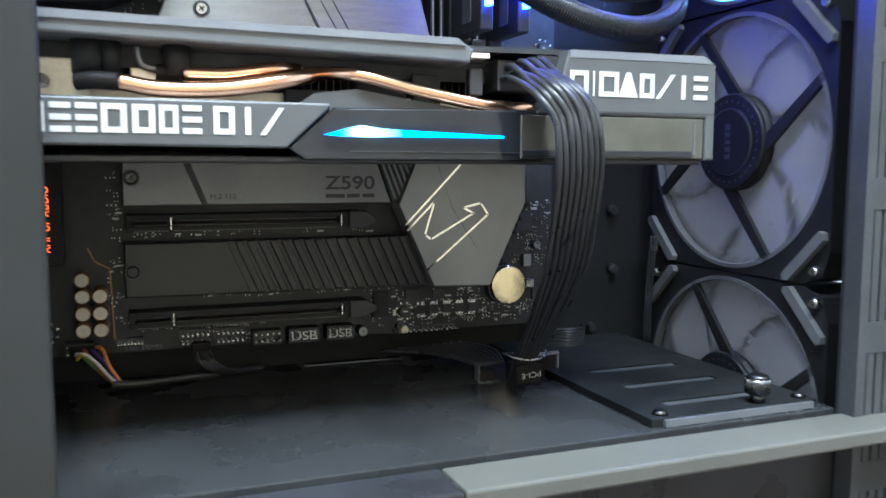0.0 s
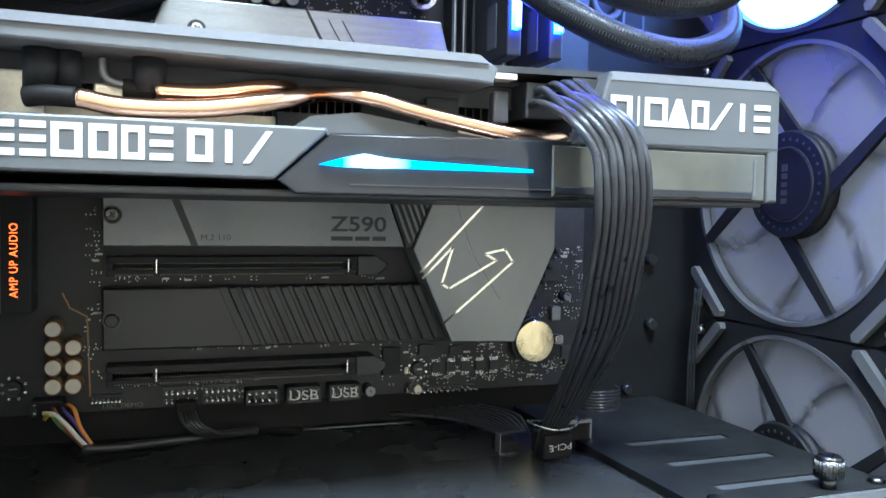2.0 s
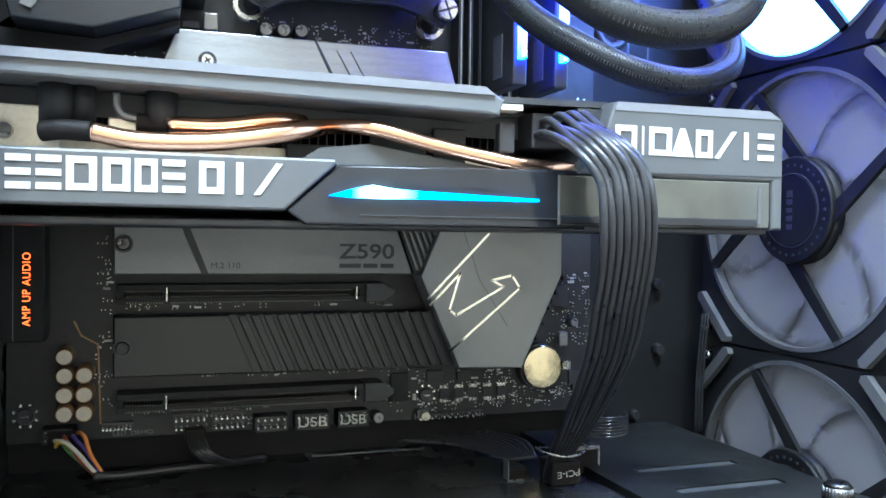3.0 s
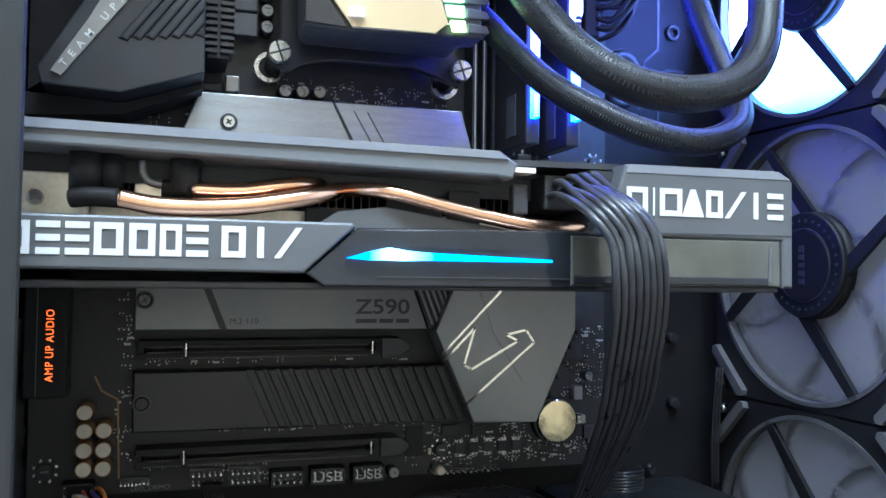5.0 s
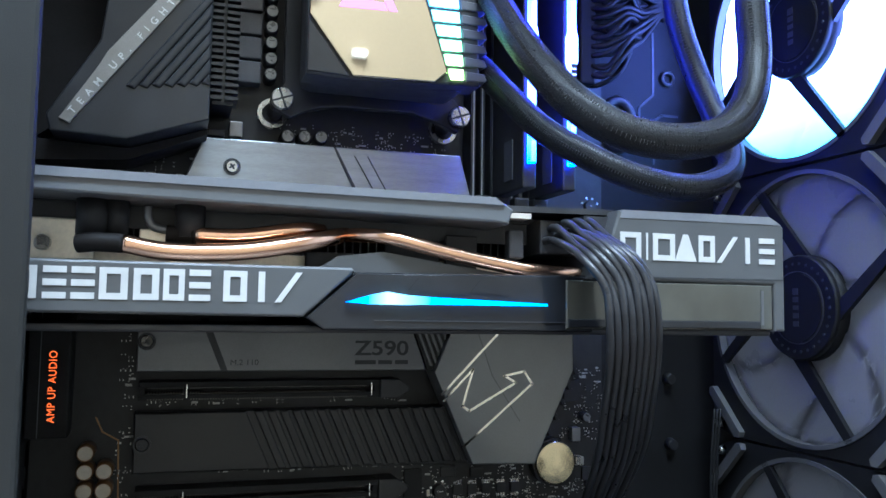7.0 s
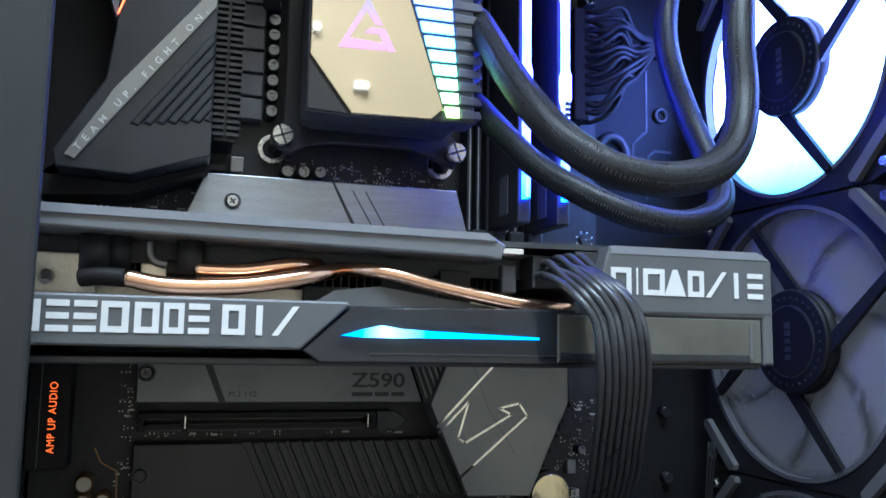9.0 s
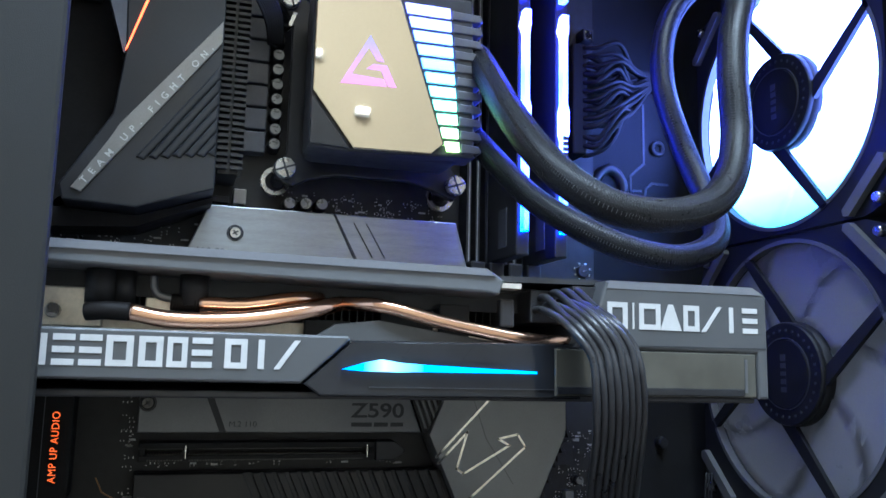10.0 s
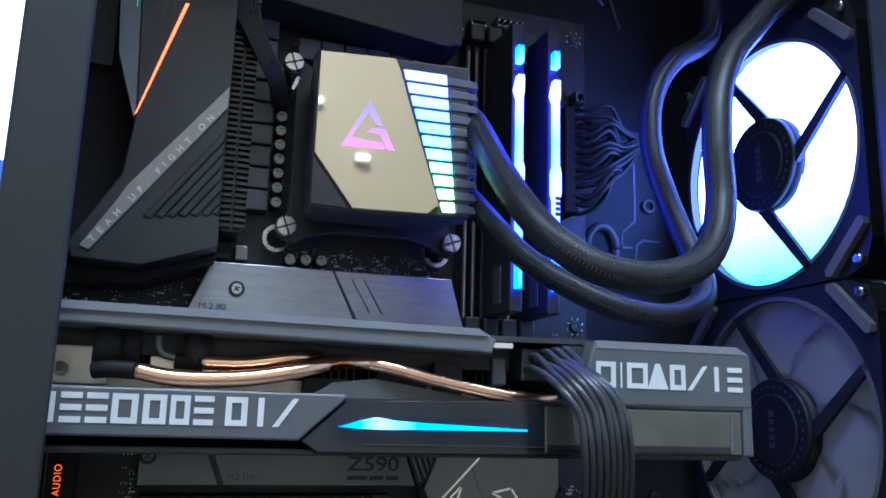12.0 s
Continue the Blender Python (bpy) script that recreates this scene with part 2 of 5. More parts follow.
def rod(bm, a, b, r0, r1=None, segs=20, caps=True):
    """A straight round bar from a to b."""
    a, b = Vector(a), Vector(b)
    r1 = r0 if r1 is None else r1
    q = (b - a).to_track_quat("Z", "Y")
    rings = []
    for c, r in ((a, r0), (b, r1)):
        rings.append([bm.verts.new(c + q @ Vector((r * math.cos(2 * math.pi * i / segs), r * math.sin(2 * math.pi * i / segs), 0))) for i in range(segs)])
    for i in range(segs):
        f = bm.faces.new((rings[0][i], rings[0][(i + 1) % segs], rings[1][(i + 1) % segs], rings[1][i]))
        f.smooth = True
    if caps:
        bm.faces.new(rings[0][::-1])
        bm.faces.new(rings[1])
    return bm


def ring(bm, c, axis, r_in, r_out, depth, segs=40):
    """A flat ring; axis is the direction in which it is thick."""
    q = Vector(axis).to_track_quat("Z", "Y")
    loops = []
    for r, d in ((r_in, 0), (r_out, 0), (r_out, depth), (r_in, depth)):
        loops.append([bm.verts.new(Vector(c) + q @ Vector((r * math.cos(2 * math.pi * i / segs), r * math.sin(2 * math.pi * i / segs), d))) for i in range(segs)])
    for k in range(4):
        for i in range(segs):
            bm.faces.new((loops[k][i], loops[k][(i + 1) % segs], loops[(k + 1) % 4][(i + 1) % segs], loops[(k + 1) % 4][i]))
    bmesh.ops.recalc_face_normals(bm, faces=bm.faces)
    return bm


def smooth_path(pts, n):
    """Points on a smooth line through pts."""
    p = [Vector(q) for q in pts]
    p = [p[0] * 2 - p[1]] + p + [p[-1] * 2 - p[-2]]
    out = []
    for i in range(1, len(p) - 2):
        for k in range(n):
            t = k / n
            a, b, c, d = p[i - 1], p[i], p[i + 1], p[i + 2]
            out.append(0.5 * ((2 * b) + (c - a) * t + (2 * a - 5 * b + 4 * c - d) * t * t + (3 * b - a - 3 * c + d) * t ** 3))
    return out + [p[-2]]


def tube(bm, pts, r, segs=14, n=8, ripple=0.0):
    line = smooth_path(pts, n)
    side = Vector((0.3, 0.2, 1)).normalized()
    rings = []
    for i, c in enumerate(line):
        d = (line[min(i + 1, len(line) - 1)] - line[max(i - 1, 0)]).normalized()
        side = (side - d * side.dot(d)).normalized()
        up = d.cross(side)
        rr = r * (1 + ripple * (i % 2))
        rings.append([bm.verts.new(c + rr * (math.cos(2 * math.pi * k / segs) * side + math.sin(2 * math.pi * k / segs) * up)) for k in range(segs)])
    for a, b in zip(rings, rings[1:]):
        for k in range(segs):
            bm.faces.new((a[k], a[(k + 1) % segs], b[(k + 1) % segs], b[k])).smooth = True
    bm.faces.new(rings[0][::-1])
    bm.faces.new(rings[-1])
    return bm


def part(name, bm, material, parent=None, label="", smooth=False):
    me = bpy.data.meshes.new(name)
    bmesh.ops.recalc_face_normals(bm, faces=bm.faces)
    bm.to_mesh(me)
    bm.free()
    me.materials.append(material)
    if smooth:
        for p in me.polygons:
            p.use_smooth = True
    ob = new(name, me)
    if parent is not None:
        ob.parent = parent
    if label:
        ob["label"] = label
    return ob


def shared(name, me, parent, m):
    ob = new(name, me)
    ob.parent = parent
    ob.matrix_basis = m
    return ob


def thing(name, label, category, at=(0, 0, 0), group="", kind=""):
    ob = new(name)
    ob.empty_display_size = 0.01
    ob.location = at
    return tagged(ob, label, category, group, kind)


def B(*a, **k):
    return box(bmesh.new(), *a, **k)


def P(*a, **k):
    return prism(bmesh.new(), *a, **k)


def T(*a, **k):
    return tube(bmesh.new(), *a, **k)


def R(*a, **k):
    return rod(bmesh.new(), *a, **k)


def lettering(name, text, material, parent, at, height, width=0.0, turn=0.0, depth=0.00015, spacing=1.0, bold=0.0):
    """Raised lettering that faces -y; at is its lower left corner, turn in degrees anticlockwise."""
    cu = bpy.data.curves.new(name, "FONT")
    cu.body, cu.size, cu.extrude, cu.space_character = text, 1.0, 0.0, spacing
    cu.offset = bold
    tmp = new(name, cu)
    bpy.context.view_layer.update()
    me = bpy.data.meshes.new_from_object(tmp.evaluated_get(bpy.context.evaluated_depsgraph_get()))
    bpy.data.objects.remove(tmp)
    co = np.array([v.co[:] for v in me.vertices])
    lo, hi = co.min(0), co.max(0)
    sy = height / (hi[1] - lo[1])
    sx = width / (hi[0] - lo[0]) if width else sy
    c, s = math.cos(radians(turn)), math.sin(radians(turn))
    for v in me.vertices:
        x, z = (v.co.x - lo[0]) * sx, (v.co.y - lo[1]) * sy
        v.co = (at[0] + c * x - s * z, at[1] - depth, at[2] + s * x + c * z)
    me.materials.append(material)
    ob = new(name, me)
    ob.parent = parent
    return ob


def screw_head(parent, x, y, z, r=0.0026, material=STEEL, name="screw"):
    """A countersunk cross-head screw that faces -y, in a dark collar."""
    bm = bmesh.new()
    rod(bm, (x, y, z), (x, y - 0.0012, z), r, r * 0.8, 24)
    ob = part(name, bm, material, parent)
    bm = bmesh.new()
    for a in (35, 125):
        c, s = math.cos(radians(a)), math.sin(radians(a))
        w, l = r * 0.13, r * 0.5
        prism(bm, [(x + c * u - s * v, z + s * u + c * v) for u, v in ((-l, -w), (l, -w), (l, w), (-l, w))], y - 0.00128, y - 0.0008)
    part("cross_slot", bm, DARK_INK, ob)
    part("collar", ring(bmesh.new(), (x, y - 0.0004, z), (0, 1, 0), r * 1.02, r * 1.3, 0.001, 24), BLACK, ob)
    return ob


# ---- the room ----
def plain(name, dims, material, label, category):
    return tagged(part(name, B(*dims), material), label, category, kind="structure")


plain("floor", (-2.2, 2.2, -2.6, 1.2, -0.95, -0.9), FLOOR, "grey tiled room floor", "floor")
plain("ceiling", (-2.2, 2.2, -2.6, 1.2, 2.4, 2.45), CEIL, "off-white painted room ceiling", "ceiling")
plain("wall_north", (-2.2, 2.2, 1.2, 1.25, -0.9, 2.4), PALE, "pale grey painted wall behind the desk", "wall")
plain("wall_south", (-2.2, 2.2, -2.65, -2.6, -0.9, 2.4), WALL, "cream painted wall facing the desk", "wall")
plain("wall_west", (-2.25, -2.2, -2.6, 1.2, -0.9, 2.4), PALE, "pale grey painted side wall", "wall")
plain("wall_east", (2.2, 2.25, -2.6, 1.2, -0.9, 2.4), PALE, "pale grey painted side wall", "wall")
desk = thing("desk", "dark wooden desk under the computer case", "desk", (0.15, -0.1, -0.9))
part("desktop", B(-0.8, 0.8, -0.5, 0.6, 0.73, 0.765, bevel=0.004), DESK, desk)
for lx in (-0.75, 0.75):
    for ly in (-0.45, 0.55):
        part("leg", B(lx - 0.025, lx + 0.025, ly - 0.025, ly + 0.025, 0, 0.73, bevel=0.003), DESK, desk)
for lx, ly, w, h in ((0.25, -1.35, 0.67, 0.32), (-0.9, -0.75, 0.47, 0.22), (1.45, -0.45, 0.47, 0.22)):
    cl = thing("ceiling_lamp", "white ceiling lamp with a lit diffuser", "lamp", (lx, ly, 2.4), "ceiling lamps")
    part("housing", B(-w, w, -h, h, -0.05, 0.0, bevel=0.005), CEIL, cl)
    part("diffuser", B(-w + 0.02, w - 0.02, -h + 0.02, h - 0.02, -0.06, -0.049), LAMP, cl)
for wx, wz, w in ((0.65, 1.005, 0.027), (0.485, 1.20, 0.013)):
    wl = thing("wall_lamp", "small lit wall lamp on the cream wall", "lamp", (wx, -2.6, wz), "wall lamps")
    part("base", B(-w, w, 0.0, 0.02, -0.016, 0.016, bevel=0.004), CEIL, wl)
    part("diffuser", B(-w + 0.005, w - 0.005, 0.02, 0.04, -0.008, 0.008, bevel=0.004, segs=4), LAMP, wl)
sign = thing("display_board", "lit white display board with a blue band", "sign", (-0.62, 1.15, 0.3))
part("panel", B(-0.4, 0.40, 0, 0.03, 0.205, 1.0, bevel=0.003), BOARD_WHITE, sign)
part("blue_band", B(-0.4, 0.40, 0, 0.03, 0.150, 0.203), BOARD_BLUE, sign)
part("lower_band", B(-0.4, 0.40, 0, 0.03, 0.115, 0.148), BOARD_WHITE, sign)

# ---- the computer case ----
case = thing("computer_case", "open black steel tower case lit from inside", "computer case", (0.15, 0, -0.13))
case_at = Vector((0.15, 0, -0.13))


def case_part(name, bm, material, label="", parent=None):
    ob = part(name, bm, material, None, label)
    for v in ob.data.vertices:
        v.co -= case_at
    ob.parent = parent or case
    return ob


tray = case_part("motherboard_tray", B(-0.0005, 0.345, 0.008, 0.0105, -0.125, 0.42), TRAY)
case_part("rear_panel", B(-0.0032, -0.0008, -0.118, 0.028, -0.125, 0.4195), STEEL_BLACK)
case_part("back_cover", B(-0.0032, 0.345, 0.0285, 0.03, -0.125, 0.42), STEEL_BLACK)
case_part("top_panel", B(-0.0032, 0.345, -0.15, 0.03, 0.42, 0.4225), STEEL_BLACK)
case_part("base_panel", B(-0.0032, 0.345, -0.15, 0.03, -0.13, -0.1265), STEEL_BLACK)
bm = bmesh.new()
box(bm, 0.3285, 0.345, -0.165, -0.1275, -0.126, 0.4195)
box(bm, 0.3285, 0.345, -0.0030, 0.028, -0.126, 0.4195)
box(bm, 0.3285, 0.345, -0.1270, -0.0035, 0.276, 0.4195)
box(bm, 0.3285, 0.345, -0.1270, -0.0035, -0.126, -0.092)
case_part("front_panel", bm, STEEL_BLACK, "black front panel with an open grille")
for k in range(12):
    z = -0.085 + 0.0305 * k
    case_part("grille_bar", B(0.338, 0.343, -0.1270, -0.0035, z, z + 0.004), STEEL_BLACK)
case_part("corner_post", B(0.0010, 0.0182, -0.1500, -0.1462, -0.126, 0.4195, bevel=0.0012), POST, "dark grey steel corner post")
shroud = case_part("power_supply_shroud", B(0.0, 0.2945, -0.1395, 0.0075, -0.0165, -0.013, bevel=0.0006), SHROUD, "black steel power supply shroud")
case_part("shroud_side", B(0.0, 0.2945, -0.1395, -0.1375, -0.126, -0.0168), STEEL_BLACK)
# Lower rim in two pieces, the right one paler than the left.
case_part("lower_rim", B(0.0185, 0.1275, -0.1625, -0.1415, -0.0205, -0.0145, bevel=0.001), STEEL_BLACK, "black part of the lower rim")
case_part("lower_rim", B(0.1280, 0.345, -0.1625, -0.1415, -0.0205, -0.0145, bevel=0.001), BEIGE, "paler right part of the lower rim of the side opening")
case_part("top_rail", B(0.019, 0.345, -0.154, -0.1505, 0.395, 0.4195, bevel=0.001), POST)
# raised drive cover on the shroud, with its three slots
zt, zb = -0.0098, -0.0128
cover_x = [0.2115, 0.2280, 0.2735, 0.2885]
cover_y = [-0.136, -0.1230, -0.1172, -0.0968, -0.0908, -0.0702, -0.0642, 0.004]
bm = bmesh.new()
grid = [[bm.verts.new((x, y, zt)) for x in cover_x] for y in cover_y]
for j in range(7):
    for i in range(3):
        if not (i == 1 and j % 2):
            bm.faces.new((grid[j][i], grid[j][i + 1], grid[j + 1][i + 1], grid[j + 1][i]))
low_faces = bmesh.ops.extrude_face_region(bm, geom=list(bm.faces))
bmesh.ops.translate(bm, vec=(0, 0, zb - zt), verts=[g for g in low_faces["geom"] if isinstance(g, bmesh.types.BMVert)])
cover = case_part("drive_cover", bm, COVER, "black steel drive cover with three slots")
# Grey strips fill the slots in place of the pale reflections seen in them.
for i in range(1, 7, 2):
    case_part("slot_reflection", B(0.2282, 0.2733, cover_y[i] + 0.0002, cover_y[i + 1] - 0.0002, zb, zt - 0.0006), SLOT_GREY, "grey strip standing in for the reflection in the slot", parent=cover)
case_part("front_lip", B(0.2165, 0.2855, -0.1377, -0.1361, -0.0128, -0.0102), ALU_DARK, parent=cover)
for sx in (0.2185, 0.2840):
    case_part("cover_screw", R((sx, -0.131, zt), (sx, -0.131, zt + 0.0016), 0.003, 0.0022, 18), DARK_STEEL, parent=cover)
bm = bmesh.new()
cx, cy = 0.2635, -0.1310
rod(bm, (cx, cy, zt), (cx, cy, zt + 0.0035), 0.0028, segs=20)
rod(bm, (cx, cy, zt + 0.0035), (cx, cy, zt + 0.0095), 0.0046, segs=28)
rod(bm, (cx, cy, zt + 0.0095), (cx, cy, zt + 0.0108), 0.0046, 0.0034, 28)
for i in range(28):
    a = 2 * math.pi * i / 28
    c, s = math.cos(a), math.sin(a)
    rod(bm, (cx + 0.0046 * c, cy + 0.0046 * s, zt + 0.004), (cx + 0.0046 * c, cy + 0.0046 * s, zt + 0.0092), 0.0003, segs=5)
case_part("thumb_screw", bm, DARK_STEEL, "knurled dark steel thumb screw", parent=cover)
# embossed ribs, holes and studs of the tray
for line in ([(0.278, 0.232), (0.278, 0.200), (0.270, 0.193), (0.270, 0.185), (0.276, 0.1855)],
             [(0.278, 0.165), (0.278, 0.178), (0.279, 0.187), (0.283, 0.190), (0.292, 0.190)],
             [(0.246, 0.170), (0.246, 0.186), (0.250, 0.194), (0.257, 0.198), (0.264, 0.195), (0.268, 0.189), (0.267, 0.170)]):
    bm = bmesh.new()
    for (xa, za), (xb, zb_) in zip(line, line[1:]):
        d = Vector((xb - xa, zb_ - za)).normalized() * 0.0006
        prism(bm, [(xa - d.x - d.y, za - d.y + d.x), (xa - d.x + d.y, za - d.y - d.x), (xb + d.x + d.y, zb_ + d.y - d.x), (xb + d.x - d.y, zb_ + d.y + d.x)], 0.0077, 0.0081)
    case_part("tray_groove", bm, DARK_INK, "dark pressed groove", parent=tray)
for gx, gz, rx, rz, rr in ((0.286, 0.209, 0.0032, 0.0032, 0.0011), (0.257, 0.183, 0.0085, 0.0120, 0.0026)):
    bm = bmesh.new()
    tube(bm, [(gx + rx * math.cos(a), 0.0072, gz + rz * math.sin(a)) for a in [2 * math.pi * k / 12 for k in range(13)]], rr, 8, 3)
    case_part("grommet", bm, BLACK, "black rubber grommet", parent=tray)
# Thin grey rod stands in for the highlight along the shroud's cutout edge.
case_part("cutout_edge_highlight", T([(0.114, -0.0018, -0.0124), (0.138, -0.0028, -0.0122), (0.162, -0.0040, -0.0120)], 0.00035, 6, 4), ALU_DARK, "highlight on the edge of the shroud cutout, made as a thin rod", parent=shroud)
for gx, gz, r in ((0.285, 0.0572, 0.0024), (0.286, 0.0253, 0.0024), (0.273, -0.006, 0.002), (0.291, 0.118, 0.002)):
    case_part("stud", R((gx, 0.008, gz), (gx, 0.004, gz), r * 1.3, r, 18), SATIN, parent=tray)
for k in range(3):
    bm = bmesh.new()
    tube(bm, [(0.192 + 0.022 * k, 0.0076, 0.37 - 0.004 * k), (0.215 + 0.02 * k, 0.0076, 0.35), (0.25 + 0.01 * k, 0.0076, 0.335 - 0.012 * k)], 0.0012, 6, 5)
    case_part("tray_rib", bm, STEEL_BLACK, parent=tray)
# front column with vents beside the fans
bm = bmesh.new()
for k in range(9):
    z0 = -0.10 + 0.055 * k
    box(bm, 0.2996, 0.3184, -0.1483, -0.1407, z0, z0 + 0.012)
box(bm, 0.2950, 0.2995, -0.1485, -0.1405, -0.12, 0.41)
box(bm, 0.3185, 0.3275, -0.1485, -0.1405, -0.12, 0.41)
for k in range(4):
    box(bm, 0.3007 + 0.0046 * k, 0.3041 + 0.0046 * k, -0.1480, -0.1410, -0.12, 0.41)
case_part("column_back", B(0.2952, 0.3273, -0.1402, -0.1390, -0.12, 0.41), DEEP)
case_part("vented_column", bm, SLOT_GREY, "black slotted front column")


# ---- front fans ----
BADGE = mat("faint_badge_print", (0.055, 0.055, 0.06), 0.4, vary=0.1, scale=300)
FAN_X, FAN_Y = 0.3015, -0.0660


def build_fan(lit, label):
    """A 120 mm fan whose motor side faces -x; its origin is the middle of that face."""
    fan = thing("case_fan", label, "fan", group="front fans")
    half, rad, n = 0.0599, 0.0580, 48
    bm = bmesh.new()
    loops = []
    for d, r in ((0.0, rad), (0.0245, rad)):
        loops.append([bm.verts.new((d, r * math.cos(2 * math.pi * i / n), r * math.sin(2 * math.pi * i / n))) for i in range(n)])
    sq = []
    for d in (0.0, 0.0245):
        row = []
        for i in range(n):
            c, s = math.cos(2 * math.pi * i / n), math.sin(2 * math.pi * i / n)
            k = half / max(abs(c), abs(s))
            k = min(k, half * 1.33)
            row.append(bm.verts.new((d, k * c, k * s)))
        sq.append(row)
    for i in range(n):
        j = (i + 1) % n
        bm.faces.new((loops[0][i], loops[0][j], sq[0][j], sq[0][i]))
        bm.faces.new((loops[1][i], sq[1][i], sq[1][j], loops[1][j]))
        bm.faces.new((loops[0][i], loops[1][i], loops[1][j], loops[0][j]))
        bm.faces.new((sq[0][i], sq[0][j], sq[1][j], sq[1][i]))
    part("frame", bm, FRAME, fan)
    bm = bmesh.new()
    ring(bm, (-0.0004, 0, 0), (1, 0, 0), rad - 0.0014, rad + 0.0004, 0.004, 64)
    part("rim", bm, PAD, fan)
    # motor hub with a ring of small holes and a round badge
    hub = part("hub", rod(rod(bmesh.new(), (0.0, 0, 0), (0.008, 0, 0), 0.0225, segs=40), (-0.002, 0, 0), (0.0, 0, 0), 0.0215, 0.0225, 40), FRAME, fan)
    part("badge_ring", ring(bmesh.new(), (-0.0024, 0, 0), (1, 0, 0), 0.0150, 0.0154, 0.0006, 48), BADGE, hub)
    part("badge", R((-0.0026, 0, 0), (-0.002, 0, 0), 0.0145, segs=40), FRAME, hub)
    bm = bmesh.new()
    for k, w in enumerate((0.0028, 0.0022, 0.0018, 0.0022, 0.0022)):
        box(bm, -0.0028, -0.0026, -0.0016, 0.0016, 0.0068 - 0.0034 * k - w / 2, 0.0068 - 0.0034 * k + w / 2)
    part("badge_mark", bm, BADGE, hub)
    bm = bmesh.new()
    for k in range(30):
        a = 2 * math.pi * k / 30
        rod(bm, (-0.0023, 0.0185 * math.cos(a), 0.0185 * math.sin(a)), (-0.0018, 0.0185 * math.cos(a), 0.0185 * math.sin(a)), 0.0007, segs=6)
    part("hole_ring", bm, DARK_INK, hub)
    # four straight struts, set off the centre
    for k in range(4):
        a = radians(56.0 + 90 * k)
        d = Vector((0, math.cos(a), math.sin(a)))
        s = Vector((0, -math.sin(a), math.cos(a)))
        bm = bmesh.new()
        p0, p1 = d * 0.012 + s * 0.0135, d * 0.0580 + s * 0.0085
        vs = []
        for p, w in ((p0, 0.0032), (p1, 0.0020)):
            for u, x in ((-w, -0.0004), (w, -0.0004), (w, 0.0018), (-w, 0.0018)):
                vs.append(bm.verts.new(p + s * u + Vector((x, 0, 0))))
        for q in ((0, 1, 2, 3), (7, 6, 5, 4), (0, 4, 5, 1), (1, 5, 6, 2), (2, 6, 7, 3), (3, 7, 4, 0)):
            bm.faces.new([vs[i] for i in q])
        part("strut", bm, FRAME, fan)
    # broad swept blades
    blades = 7
    for k in range(blades):
        bm = bmesh.new()
        a0 = 2 * math.pi * k / blades
        grid = []
        for i in range(9):
            r = 0.0215 + (0.0570 - 0.0215) * i / 8
            row = []
            for j in range(7):
                f = j / 6
                a = a0 + f * radians(54.0) + radians(24) * (i / 8) ** 1.4
                x = 0.0040 + 0.0008 * f + 0.0003 * math.sin(math.pi * f)
                row.append(bm.verts.new((x, r * math.cos(a), r * math.sin(a))))
            grid.append(row)
        for i in range(8):
            for j in range(6):
                bm.faces.new((grid[i][j], grid[i][j + 1], grid[i + 1][j + 1], grid[i + 1][j])).smooth = True
        bmesh.ops.solidify(bm, geom=list(bm.faces), thickness=0.0007)
        part("blade", bm, LED_FAN if lit else BLADE, fan)
    # rotor cup
    part("rotor", R((0.0081, 0, 0), (0.021, 0, 0), 0.0210, segs=40), LED_FAN if lit else BLADE, fan)
    # grey corner pads with their screws
    for sy in (-1, 1):
        for sz in (-1, 1):
            bm = bmesh.new()
            pts = [(0.0566, 0.0372), (0.0590, 0.0380), (0.0593, 0.0408), (0.0408, 0.0593), (0.0380, 0.0590), (0.0372, 0.0566)]
            a = [bm.verts.new((-0.0032, sy * u, sz * w)) for u, w in pts]
            b = [bm.verts.new((-0.0002, sy * u, sz * w)) for u, w in pts]
            bm.faces.new(a)
            bm.faces.new(b[::-1])
            for i in range(6):
                bm.faces.new((a[i], b[i], b[(i + 1) % 6], a[(i + 1) % 6]))
            pad = part("corner_pad", bm, PAD, fan, "grey rubber corner pad")
            part("pad_screw", R((-0.0002, sy * 0.0540, sz * 0.0540), (-0.0030, sy * 0.0540, sz * 0.0540), 0.0024, 0.0018, 18), STEEL, pad)
    return fan


fan_lit = build_fan(True, "black-framed fan with blue-white lit blades")
fan_lit.location = (FAN_X, FAN_Y - 0.0010, 0.2133)
fan_dark = build_fan(False, "black-framed fan with unlit milky blades")
fan_dark.location = (FAN_X, FAN_Y - 0.0007, 0.0922)
copy_thing(fan_dark, pose(FAN_X, FAN_Y - 0.0016, -0.0288))
bm = bmesh.new()
for k in range(3):
    tube(bm, [(0.2935 + 0.0016 * k, -0.018, 0.045), (0.2925 + 0.0016 * k, -0.016, 0.015), (0.2935 + 0.0016 * k, -0.014, -0.0123)], 0.00055, 6, 6)
tagged(part("fan_cable", bm, DEEP), "thin black fan wires beside the fans", "cable")

